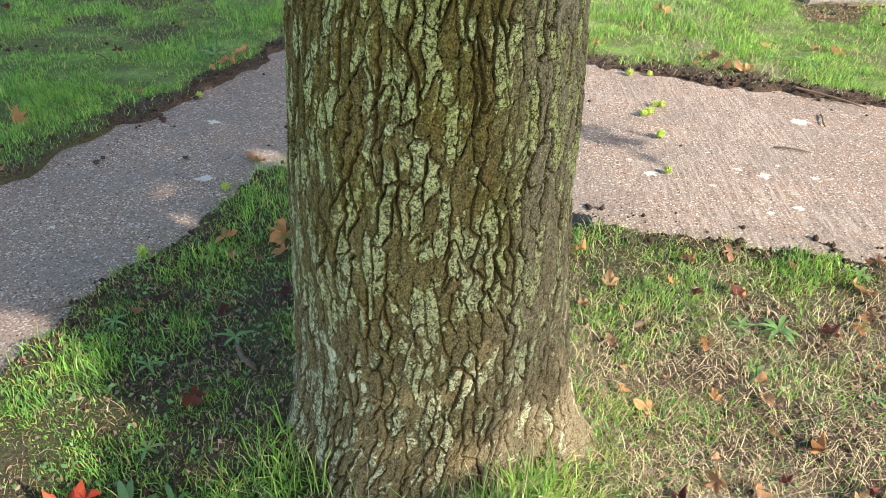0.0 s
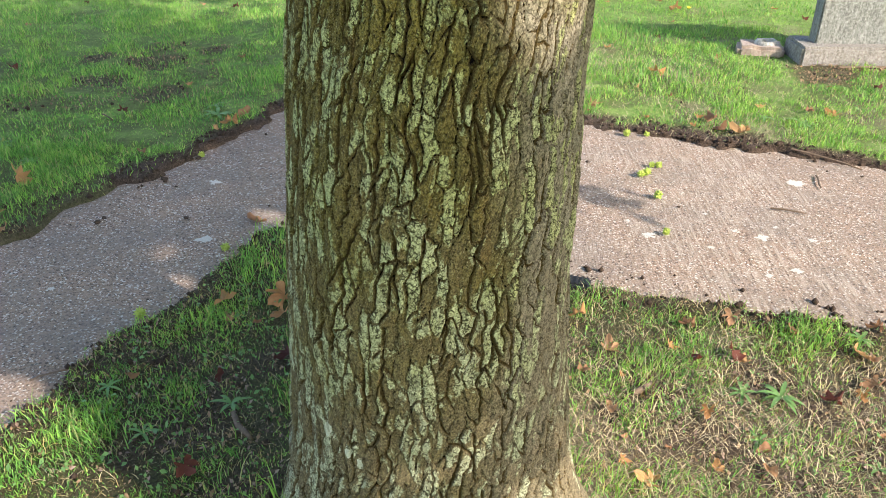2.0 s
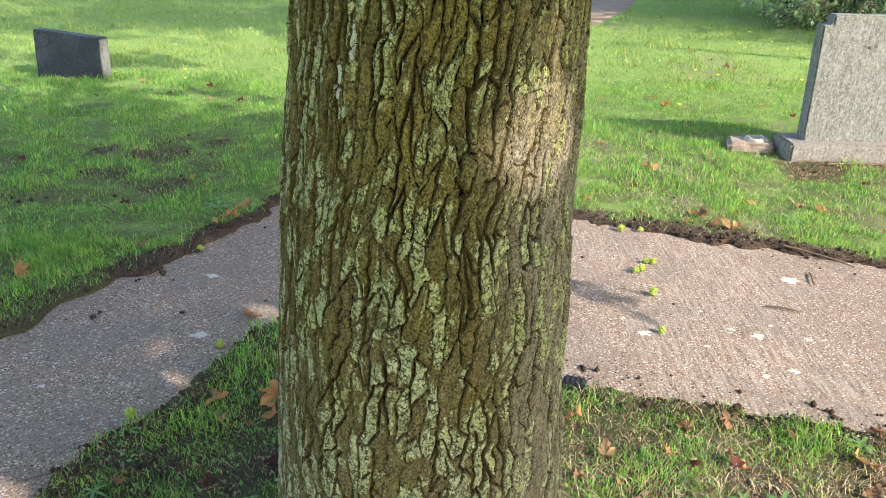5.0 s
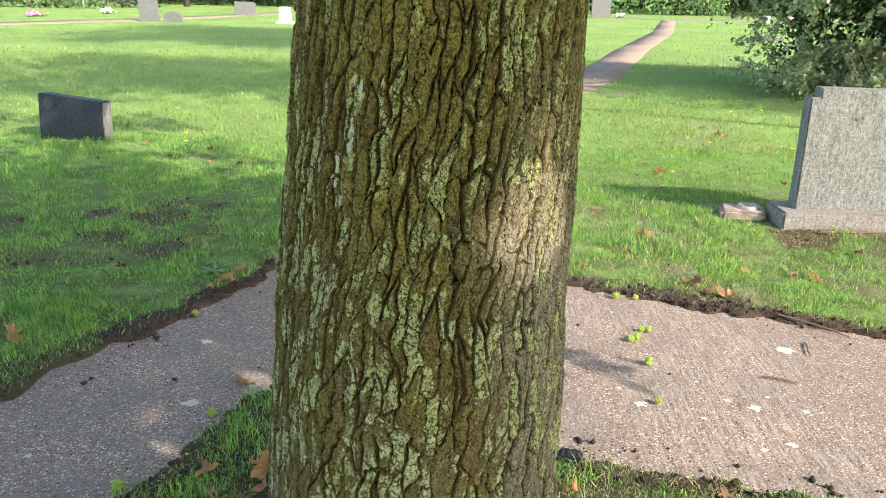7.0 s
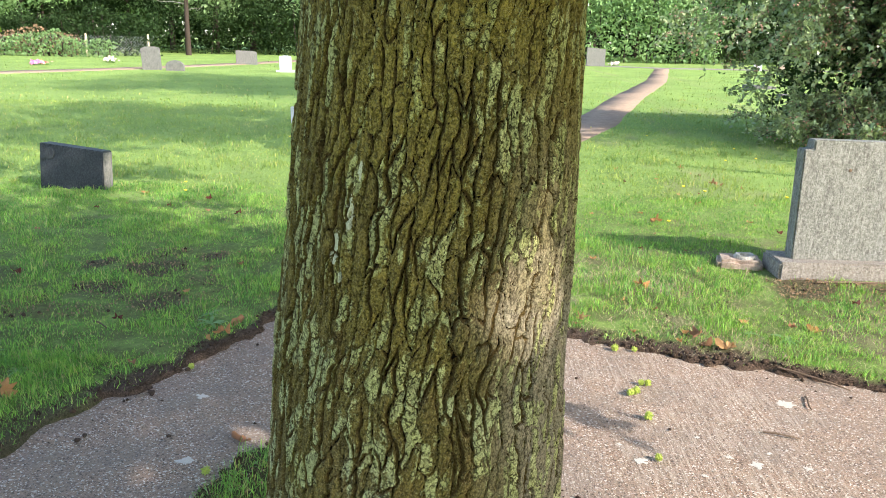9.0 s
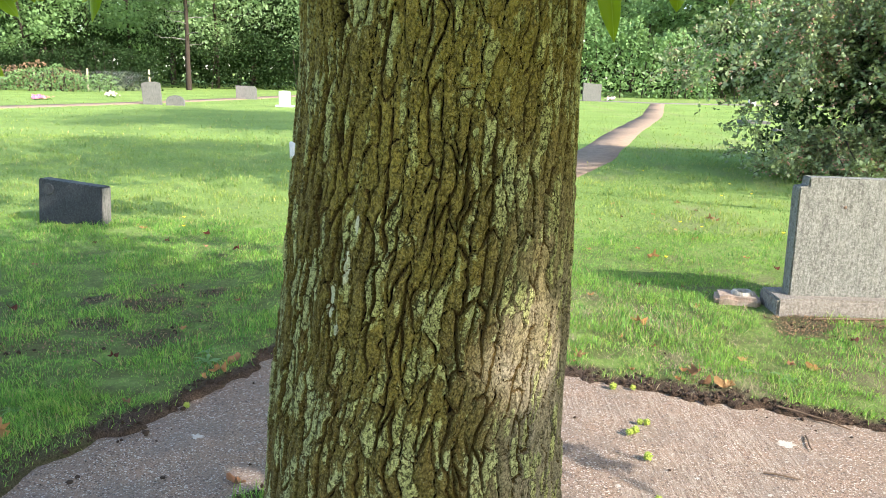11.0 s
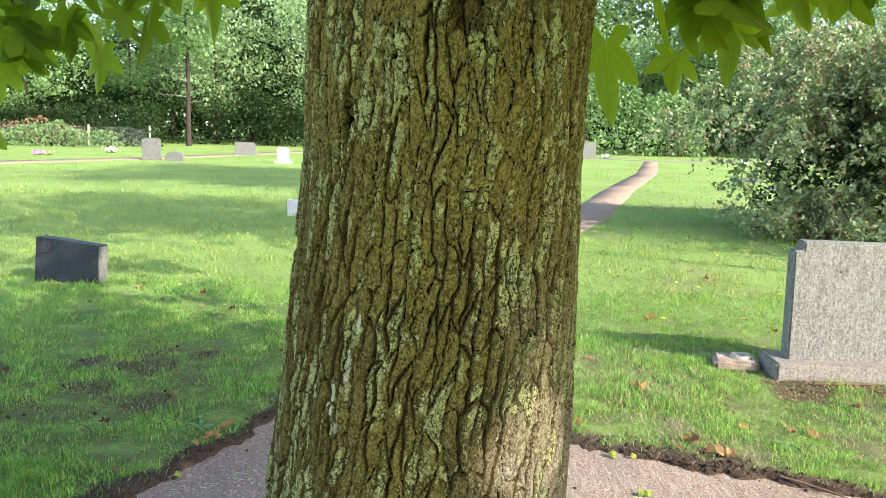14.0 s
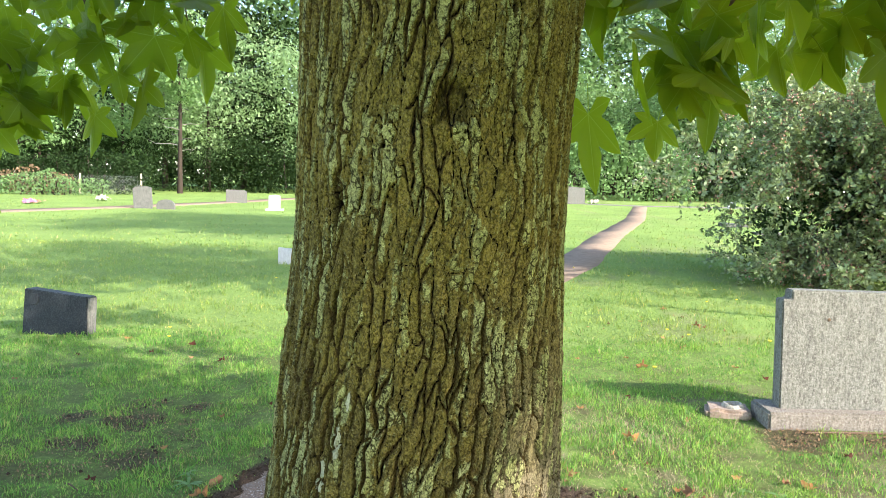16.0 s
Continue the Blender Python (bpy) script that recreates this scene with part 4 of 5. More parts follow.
WOOD = [(-40, 52, 1), (-33, 56, 3), (-31, 50, 0), (-27, 57, 2), (-24.5, 62, 1), (-20.5, 58, 1), (-17, 63, 3), (-13, 60, 1), (-8, 64, 0), (-3, 66, 2), (3, 68, 1), (9, 66, 0), (14, 64, 0), (19, 60, 0), (24, 58, 1), (30, 56, 2), (36, 54, 0), (43, 50, 1), (-46, 46, 0), (-52, 38, 2)]
BEHIND = [(10.5, 73, 1), (20, 80, 2), (-10, 81, 1), (-26, 80, 1), (-18, 79, 0), (-44, 66, 2), (-36, 68, 0), (-29, 70, 2), (-22, 72, 3), (-14, 73, 2), (-5, 76, 3), (6, 78, 2), (15, 76, 0), (24, 72, 2), (33, 68, 0), (44, 64, 2)]
used = set()
for k, (x, y, kind) in enumerate(WOOD + BEHIND):
    grow = 0.85 + 0.3 * lattice(k, 9, 4)
    if k >= len(WOOD):
        grow *= 1.85
    x, y, grow = x * 1.2, y * 1.2, grow * 1.18
    m = pose(x, y, 0, 0, 0, 67 * k) @ Matrix.Diagonal((grow, grow, grow, 1))
    if kind not in used:
        used.add(kind)
        KINDS[kind].matrix_basis = m
    else:
        ob = copy_thing(KINDS[kind], pose(x, y, 0, 0, 0, 67 * k))
        ob.scale = (grow, grow, grow)

stem = make_tree(15, 3.0, 8.0, 4200, 0.36, WOOD_LEAF, 12, "dark-stemmed tree with a high crown behind the graves", 0.24)
for k in range(9):
    z, az, reach = 3.6 + 0.42 * k, 3.1 + 1.9 * (k % 3 - 1) + 0.3 * k, 2.6 - 0.12 * k
    line = [(0.1, 0, z), (0.1 + reach * 0.4 * math.cos(az), reach * 0.4 * math.sin(az), z + 0.15), (reach * 0.75 * math.cos(az + 0.2), reach * 0.75 * math.sin(az + 0.2), z + 0.1), (reach * math.cos(az + 0.1), reach * math.sin(az + 0.1), z + 0.45)]
    v, f = tube(line, [0.042, 0.03, 0.02, 0.01], 6, 0.1, k)
    part("bare_branch", mesh_of("bare_branch", v, f, DEAD_WOOD, True), DEAD_WOOD, stem, "bare grey dead branch")
stem.matrix_basis = pose(-24.0, 61.0, 0)
# unseen trees, added out of view to cast the shade across the lawn
shade = make_tree(5.4, 2.0, 2.2, 3200, 0.17, WOOD_LEAF, 10, "unseen small green tree, added to shade the lawn", 0.1)
shade.matrix_basis = pose(8.6, 9.4, 0)
shade = make_tree(20.5, 4.0, 14.5, 7000, 0.40, WOOD_LEAF, 8, "unseen tall green tree, added to shade the lawn", 0.32)
shade.matrix_basis = pose(15.0, 9.2, 0)
shade = make_tree(12.5, 3.2, 7.8, 4200, 0.3, WOOD_LEAF, 9, "unseen leaning green tree with a high crown, added to shade the lawn", 0.075, (-1.9, -2.6))
shade.matrix_basis = pose(9.2, 6.2, 0)


def hedge(name, x0, x1, y, depth, tall, count, size, material, seed, label):
    """A run of undergrowth: stems and a mass of leaves of uneven height."""
    rng = np.random.default_rng(seed)
    ob = thing(name, ((x0 + x1) / 2, y, 0), label, "undergrowth")
    mid = (x0 + x1) / 2
    x = rng.uniform(x0, x1, count)
    top = tall * (0.45 + 0.9 * fbm(x * 0.55, np.full(count, seed * 1.3), seed))
    z = top * rng.uniform(0, 1, count) ** 0.8
    yy = rng.normal(0, depth * 0.4, count) * (1.2 - 0.6 * z / tall)
    v, f = leaf_cards(np.stack([x - mid, yy, z + 0.02], 1), size, seed)
    tagged(part("foliage", mesh_of("foliage", v, [f], material), material, ob), kind="stuff")
    for k in range(14):
        sx = rng.uniform(x0, x1) - mid
        v, f = tube([(sx, 0, -0.05), (sx + rng.normal(0, 0.2), rng.normal(0, 0.2), tall * 0.5), (sx + rng.normal(0, 0.5), rng.normal(0, 0.3), tall * 0.9)], [0.05, 0.035, 0.01], 6, 0.1, k)
        part("stem", mesh_of("stem", v, f, TRUNK_DARK, True), TRUNK_DARK, ob)
    return ob


# most undergrowth is coloured dark to stand for shade below the crowns
hedge("undergrowth", -46, -24, 56, 2.2, 3.4, 9000, 0.26, WOOD_LEAF_DARK_SHADE, 21, "tangled undergrowth along the fence")
hedge("undergrowth", -40, -4, 68, 2.4, 5.2, 13000, 0.28, WOOD_LEAF_DARK_SHADE, 22, "undergrowth below the trees, darkened for the shade there")
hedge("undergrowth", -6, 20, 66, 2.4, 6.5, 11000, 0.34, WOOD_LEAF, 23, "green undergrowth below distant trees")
hedge("undergrowth", 16, 48, 68, 2.4, 3.6, 7000, 0.3, WOOD_LEAF_DARK_SHADE, 24, "green undergrowth below distant trees, darkened for shade")
hedge("undergrowth", -56, -42, 50, 2.2, 3.0, 4000, 0.26, WOOD_LEAF, 25, "tangled undergrowth along the fence")

hedge("undergrowth", -40, -25, 50.5, 1.2, 1.7, 3000, 0.2, WOOD_LEAF, 27, "low brambles in front of the fence")
hedge("undergrowth", -38, -28, 51.5, 1.0, 1.9, 1600, 0.2, BRAMBLE, 28, "dry brown brambles along the fence")
hedge("far_wood", -110, 110, 98, 5, 14, 30000, 1.5, WOOD_LEAF_DARK_SHADE, 26, "dark line of distant woodland")

# ---- the big shrub with red berries ----


def make_shrub():
    rng = np.random.default_rng(31)
    shrub = thing("shrub", (6.75, 13.5, 0), "large arching evergreen shrub with small grey-green leaves and red berries", "shrub")
    leaves, ways, berries, twigs = [], [], [], []
    for k in range(250):
        az, reach, tall = rng.uniform(0, 6.283), rng.uniform(0.5, 2.7), rng.uniform(1.9, 4.2)
        if math.cos(az) < -0.3:
            reach = min(reach, 1.5)
        if k % 2 == 0:
            az, reach, tall = rng.uniform(-2.9, 0.6), rng.uniform(1.0, 2.9), rng.uniform(0.5, 3.3)
            if az < -1.9:
                reach, tall = rng.uniform(1.6, 3.1), rng.uniform(0.3, 1.0)
        if k % 12 == 1:
            az, reach, tall = rng.uniform(2.5, 3.75), rng.uniform(2.4, 4.1), rng.uniform(2.7, 4.0)
        over = k % 12 == 1
        pts = []
        for f in np.linspace(0, 1, 9):
            lift = tall * math.sin(min(1.0, f * 1.25) * 1.75) * (1 - 0.25 * f * f)
            if reach > 1.8:
                lift *= 1 - (0.36 if over else 0.5) * max(0, f - 0.55) / 0.45
            pts.append((reach * f**1.1 * math.cos(az + 0.35 * f), reach * f**1.1 * math.sin(az + 0.35 * f), max(0.05, lift) - (0.12 if f == 0 else 0)))
        pts = np.array(pts)
        if k % 4 == 0:
            v, f = tube(pts, np.linspace(0.03, 0.005, 9), 6, 0.1, k)
            part("stem", mesh_of("stem", v, f, TRUNK_DARK, True), TRUNK_DARK, shrub)
        for f in rng.uniform(0.42 if over else 0.15, 1.0, 16 if over else 27) ** 0.8 * 7.999:
            i = int(f)
            at = pts[i] + (pts[i + 1] - pts[i]) * (f - i)
            along = pts[i + 1] - pts[i]
            along = along / (np.linalg.norm(along) + 1e-6)
            go = along * 0.7 + rng.normal(0, 0.55, 3) + (0, 0, 0.12)
            go /= np.linalg.norm(go)
            length = rng.uniform(0.18, 0.46)
            tip = at + go * length - (0, 0, 0.35 * length * length)
            twigs.append((at, tip))
            for q in np.linspace(0.1, 1.0, int(5 + length * 19)):
                leaves.append(at + (tip - at) * q + rng.normal(0, 0.022, 3))
                ways.append(go * 0.8 + rng.normal(0, 0.6, 3))
            if rng.random() < 0.24:
                c = at + (tip - at) * rng.uniform(0.5, 0.9)
                berries += [c + rng.normal(0, 0.04, 3) for _ in range(4)]
    # short sprays over the outside, only on the side facing the camera
    for k in range(1000):
        az, up = rng.uniform(-3.3, 0.9), rng.uniform(0.03, 1.0)
        wide = 2.35 * math.sqrt(max(0.08, 1 - (up - 0.22) ** 2 / 0.64)) * rng.uniform(0.8, 1.08)
        at = np.array([0.35 + wide * math.cos(az), 0.1 + wide * math.sin(az), 0.1 + 3.5 * up])
        go = np.array([math.cos(az), math.sin(az), 0.1]) * 0.8 + rng.normal(0, 0.55, 3)
        go /= np.linalg.norm(go)
        tip = at + go * rng.uniform(0.2, 0.45)
        twigs.append((at, tip))
        for q in np.linspace(0.0, 1.0, 13):
            leaves.append(at + (tip - at) * q - (0, 0, 0.1 * q * q) + rng.normal(0, 0.028, 3))
            ways.append(go * 0.8 + rng.normal(0, 0.6, 3))
        if k % 6 == 0:
            berries += [at + (tip - at) * 0.6 + rng.normal(0, 0.04, 3) for _ in range(5)]
    leaves, ways = np.array(leaves), np.array(ways)
    up = leaves[:, 2] > 0.03
    v, f = leaf_cards(leaves[up], 0.085, 32, 0.7, ways[up])
    tagged(part("foliage", mesh_of("foliage", v, [f], BUSH_LEAF), BUSH_LEAF, shrub), kind="stuff")
    v, f = merged([tube([a, b], [0.006, 0.003], 3) for a, b in twigs[::2]])
    tagged(part("twig_mass", mesh_of("twig_mass", v, f, TWIG), TWIG, shrub), kind="stuff")
    # inner leaves take the darkened leaf colour, painting the shade inside
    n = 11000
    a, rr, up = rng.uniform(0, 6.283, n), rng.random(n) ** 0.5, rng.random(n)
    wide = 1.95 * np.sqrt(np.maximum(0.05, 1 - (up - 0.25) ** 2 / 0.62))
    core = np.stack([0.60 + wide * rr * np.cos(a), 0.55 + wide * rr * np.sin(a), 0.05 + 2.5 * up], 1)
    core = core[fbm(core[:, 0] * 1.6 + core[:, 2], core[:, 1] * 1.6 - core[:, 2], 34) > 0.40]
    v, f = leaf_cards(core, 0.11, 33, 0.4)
    tagged(part("inner_foliage", mesh_of("inner_foliage", v, [f], WOOD_LEAF_DARK_SHADE), WOOD_LEAF_DARK_SHADE, shrub), kind="stuff")
    b = np.array(berries)
    o = np.array([(1, 0, 0), (-1, 0, 0), (0, 1, 0), (0, -1, 0), (0, 0, 1), (0, 0, -1)]) * 0.018
    t = np.array([(0, 2, 4), (2, 1, 4), (1, 3, 4), (3, 0, 4), (2, 0, 5), (1, 2, 5), (3, 1, 5), (0, 3, 5)])
    v, f = (b[:, None] + o).reshape(-1, 3), (t[None] + (np.arange(len(b)) * 6)[:, None, None]).reshape(-1, 3)
    tagged(part("berry_mass", mesh_of("berry_mass", v, [f], BERRY), BERRY, shrub, "clusters of red berries"), kind="stuff")


make_shrub()

# ---- gravestones ----


def outline_slab(outline, thick, bevel=0.008, lean=0.0):
    """An upright slab from its front outline in x and z, with worn edges."""
    bm = bmesh.new()
    front = [bm.verts.new((x, -thick / 2, z)) for x, z in outline]
    face = bm.faces.new(front)
    out = bmesh.ops.extrude_face_region(bm, geom=[face])
    bmesh.ops.translate(bm, verts=[e for e in out["geom"] if isinstance(e, bmesh.types.BMVert)], vec=(0, thick, 0))
    bmesh.ops.recalc_face_normals(bm, faces=bm.faces)
    bmesh.ops.bevel(bm, geom=list(bm.edges), offset=bevel, segments=2, affect="EDGES", clamp_overlap=True)
    return bm


def box(w, d, h, z=0.0, bevel=0.01):
    return outline_slab([(-w / 2, z), (w / 2, z), (w / 2, z + h), (-w / 2, z + h)], d, bevel)


def gravestone(place, turn, outline, thick, material, label, base=None, tilt=(0, 0)):
    stone = thing("gravestone", place, label, "gravestone", "gravestones on the lawn")
    stone.matrix_world = pose(*place, tilt[0], tilt[1], turn)
    part("slab", outline_slab(outline, thick), material, stone)
    if base:
        part("plinth", box(*base), PLINTH if material is GRANITE else material, stone)
    return stone


big = gravestone((2.74, 5.00, 0), 1.0, [(-0.455, 0.13), (0.455, 0.13), (0.46, 0.88), (0.40, 0.885), (0.40, 0.945), (-0.415, 0.955), (-0.415, 0.895), (-0.475, 0.89)], 0.12, GRANITE,
                 "weathered grey granite gravestone with stepped shoulders on a low plinth", (1.13, 0.32, 0.18, -0.04, 0.015))
bm = bmesh.new()
bmesh.ops.create_icosphere(bm, subdivisions=2, radius=0.012, matrix=pose(-0.16, -0.062, 0.76) @ Matrix.Diagonal((1, 0.35, 1, 1)))
part("rust_spot", bm, TWIG, big, "dark round fixing hole")
slate = gravestone((-3.99, 7.2, 0), -5, [(-0.36, -0.05), (0.335, -0.05), (0.335, 0.415), (-0.345, 0.46)], 0.17, SLATE, "small dark slate gravestone leaning in the grass, lichen spotted", None, (-3, 2))
bm = bmesh.new()
bmesh.ops.create_cone(bm, cap_ends=True, segments=24, radius1=0.062, radius2=0.055, depth=0.012, matrix=pose(-0.24, -0.089, 0.36, 90, 0, 0))
part("round_emblem", bm, make_stone("grey_slate", (0.022, 0.025, 0.03), (0.06, 0.064, 0.07), (0.08, 0.085, 0.085), 60, 0.2), slate, "worn round emblem in grey relief")
part("worn_edge", box(0.012, 0.15, 0.40, 0.0, 0.004), PALE_STONE, slate, "pale end face").matrix_basis = pose(0.337, 0, 0)
gravestone((-15.0, 33.8, 0), 6, [(-0.42, -0.05), (0.42, -0.05), (0.42, 0.98), (0.2, 1.05), (-0.2, 1.05), (-0.42, 0.98)], 0.14, PALE_STONE, "grey upright gravestone in the distance", None, (0, -2))
ROUND = [(-0.42, -0.05), (0.42, -0.05)] + [(0.42 * math.cos(a), 0.22 + 0.26 * math.sin(a)) for a in np.linspace(0, math.pi, 11)]
gravestone((-13.72, 33.3, 0), 0, ROUND, 0.14, PALE_STONE, "low round-topped grey gravestone in the distance")
gravestone((-13.5, 43.0, 0), 8, [(-0.6, -0.05), (0.6, -0.05), (0.58, 0.68), (0.45, 0.78), (-0.6, 0.80)], 0.16, PALE_STONE, "broad pale gravestone in the distance")
gravestone((-8.95, 34.3, 0), -4, [(-0.27, 0.1), (0.27, 0.1), (0.27, 0.72), (0.1, 0.76), (-0.1, 0.76), (-0.27, 0.72)], 0.12, WHITE_STONE, "white marble gravestone on a low base", (0.8, 0.4, 0.14, -0.03, 0.01))
gravestone((-3.16, 13.45, 0), 0, [(-0.2, -0.04), (0.2, -0.04), (0.2, 0.30), (-0.2, 0.33)], 0.1, WHITE_STONE, "small white gravestone in the grass")
gravestone((8.0, 53.6, 0), 5, [(-0.65, -0.05), (0.65, -0.05), (0.65, 1.2), (-0.65, 1.3)], 0.2, PALE_STONE, "large grey gravestone in the distance")
gravestone((-8.1, 10.9, 0), 4, [(-0.35, -0.05), (0.35, -0.05), (0.33, 0.05), (-0.33, 0.06)], 0.3, PALE_STONE, "flat grey grave marker low in the grass")
gravestone((18.0, 50.2, 0), 0, [(-0.25, -0.05), (0.25, -0.05), (0.25, 0.45), (-0.25, 0.45)], 0.2, WHITE_STONE, "small white gravestone in the distance")
gravestone((19.6, 50.2, 0), 0, [(-0.28, -0.05), (0.28, -0.05), (0.28, 0.45), (-0.28, 0.45)], 0.2, PINK_STONE, "small pink gravestone in the distance")
gravestone((10.6, 29.0, 0), 0, [(-0.5, -0.05), (0.5, -0.05), (0.5, 0.12), (-0.5, 0.15)], 0.8, PALE_STONE, "low pale kerb stone in the grass")
gravestone((10.1, 24.5, 0), 0, [(-0.45, -0.05), (0.45, -0.05), (0.45, 0.10), (-0.45, 0.10)], 0.5, PALE_STONE, "low pale kerb stone in the grass")

# vase stone beside the large gravestone
vase = thing("vase_stone", (2.01, 5.14, 0), "small pale stone vase block with a round mouth, sunk in grass", "vase stone", turn=-12)
def worn(bm, amount, seed):
    """Wears a mesh down unevenly."""
    rng = np.random.default_rng(seed)
    off = rng.uniform(0, 9, 3)
    for vert in bm.verts:
        vert.co += Vector(noise.noise_vector(Vector(vert.co) * 14 + Vector(off))) * amount
    return bm


bm = box(0.30, 0.21, 0.12, -0.04, 0.022)
bmesh.ops.subdivide_edges(bm, edges=list(bm.edges), cuts=3, use_grid_fill=True)
part("block", worn(bm, 0.014, 3), PINK_STONE, vase)
bm = bmesh.new()
rings = [(0.032, 0.075), (0.040, 0.104), (0.062, 0.108), (0.072, 0.092), (0.076, 0.070)]
loops = [[bm.verts.new((0.035 + r * math.cos(6.2832 * k / 22), r * 0.85 * math.sin(6.2832 * k / 22), z)) for k in range(22)] for r, z in rings]
for lo, hi in zip(loops, loops[1:]):
    for k in range(22):
        bm.faces.new((lo[k], lo[(k + 1) % 22], hi[(k + 1) % 22], hi[k]))
bm.faces.new(loops[0])
part("mouth", worn(bm, 0.012, 4), VASE_STONE, vase, "pale chipped round mouth")

# fence along the wood
fence = thing("fence", (-30.5, 52.5, 0), "old chain-link fence on wooden posts", "fence", turn=22)
for x in (-5.6, -1.2, 2.2, 6.4):
    part("post", box(0.12, 0.12, 1.6 + 0.35 * math.sin(x * 3), -0.1, 0.02), POST_WOOD, fence).matrix_basis = pose(x, 0, 0, 0, 1.5 * math.sin(x), 0)
pieces = []
for k in range(-30, 66):
    for s in (-1, 1):
        x0, x1 = -6 + 0.2 * k, -6 + 0.2 * k + s * 1.4
        a, b = np.array([x0, 0, 0.05]), np.array([x1, 0, 1.45])
        lo, hi = -6.0, 7.2
        if min(x0, x1) < lo or max(x0, x1) > hi:
            continue
        pieces.append(tube([a, b], [0.0035, 0.0035], 4))
v, f = merged(pieces)
tagged(part("wire_mesh", mesh_of("wire_mesh", v, f, WIRE), WIRE, fence), kind="stuff")


def posy(place, material, label, seed, size=0.35):
    """A low bunch of flowers on a grave."""
    rng = np.random.default_rng(seed)
    ob = thing("flowers", place, label, "flowers", "flowers on distant graves")
    pts = rng.normal(0, size * 0.4, (60, 3)) * (1, 1, 0.35) + (0, 0, size * 0.55)
    v, f = leaf_cards(pts, size * 0.4, seed, 0.3)
    tagged(part("petals", mesh_of("petals", v, [f], material), material, ob), kind="stuff")
    pts = rng.normal(0, size * 0.4, (50, 3)) * (1, 1, 0.3) + (0, 0, size * 0.2)
    v, f = leaf_cards(np.abs(pts) * (1, 1, 1) * np.sign(pts + (0, 0, 9)), size * 0.4, seed + 1, 0.3)
    tagged(part("leaves", mesh_of("leaves", v, [f], WEED_LEAF), WEED_LEAF, ob), kind="stuff")


posy((-21.8, 36.0, 0), PINK, "bright pink flowers on a distant grave", 41, 0.36)
posy((-21.6, 36.3, 0), BERRY, "red flowers on a distant grave", 42, 0.3)
posy((-20.8, 41.5, 0), PALE_FLOWER, "pale pink flowers on a distant grave", 43, 0.42)
posy((9.4, 54, 0), PALE_FLOWER, "pale flowers beside a distant gravestone", 44, 0.4)

# ---- small things on the ground ----
def low(x, y):
    return float(ground_z(np.array([x]), np.array([y]))[0]) if float(on_path(np.array([x]), np.array([y]))[0]) < 0.0 else 0.004


def curled_leaf(seed, curl):
    """A fallen leaf, lying down, one unit long, crumpled and rolled up at the rim; odd seeds are plain ovals."""
    rng = np.random.default_rng(seed)
    if seed % 2:
        rim = [(1.0 * math.sin(a) * (0.25 + 0.06 * math.sin(3 * a + seed)), -0.5 * math.cos(a)) for a in np.linspace(0, 2 * math.pi, 22)[:-1]]
        inner = [(x * 0.5, y * 0.5) for x, y in rim]
        xy = np.array([(0, 0)] + inner + rim)
        n = len(rim)
        tris = [(0, 1 + i, 1 + (i + 1) % n) for i in range(n)]
        tris += [t for i in range(n) for t in ((1 + i, 1 + n + i, 1 + n + (i + 1) % n), (1 + i, 1 + n + (i + 1) % n, 1 + (i + 1) % n))]
        x, y, tris = xy[:, 0], xy[:, 1], np.array(tris)
    else:
        pts, tris, _ = star_leaf([(a, l * rng.uniform(0.7, 1.15)) for a, l in LOBES], 0.0, 0.0, seed)
        x, y = pts[:, 0], pts[:, 2] + 0.35
    roll = rng.uniform(0, 3.14)
    w = x * math.cos(roll) + y * math.sin(roll)
    z = curl * w**2 * 1.3 + 0.10 * np.sin(x * 8 + seed) + 0.08 * np.sin(y * 11 + 2 * seed) + 0.10
    shrink = 1 - 0.35 * np.minimum(1, curl) * np.abs(w)
    return mesh_of("fallen_leaf", np.stack([x * shrink, y * shrink, np.maximum(z, 0.01)], 1), [tris], None, True)


DEAD = {}
for tint, material in (("orange", ORANGE_LEAF), ("brown", BROWN_LEAF), ("red", RED_LEAF), ("dark", DARK_LEAF)):
    DEAD[tint] = []
    for k in range(4):
        me = curled_leaf((4, 6, 5, 8)[k], 0.35 + 0.4 * k)
        me.materials.append(material)
        DEAD[tint].append(me)
WORDS = {"orange": "curled orange fallen leaf", "brown": "crumpled brown fallen leaf", "red": "bright red fallen leaf", "dark": "dark wine-red fallen leaf"}


def fallen(x, y, tint, size, k):
    rng = np.random.default_rng(900 + k)
    where = "on the concrete path" if low(x, y) == 0.004 else "lying in the grass"
    ob = new("fallen_leaf", DEAD[tint][k % 4])
    ob.matrix_world = pose(x, y, low(x, y) + (0.012 if "grass" in where else 0.0), rng.normal(0, 14), rng.normal(0, 14), rng.uniform(0, 360)) @ Matrix.Diagonal((size, size, size, 1))
    tagged(ob, WORDS[tint] + " " + where, "leaf", "fallen leaves")


NEAR_LEAVES = [(-0.51, 1.84), (-0.66, 1.81), (-0.57, 1.79), (0.44, 1.90), (0.52, 1.74), (0.43, 1.60), (0.54, 1.60), (0.78, 1.88), (0.93, 1.91), (0.91, 1.70), (1.28, 1.95), (1.35, 1.87), (1.26, 1.74), (1.30, 1.72), (0.67, 1.07), (0.91, 1.12), (1.23, 1.60), (-0.85, 1.51)]
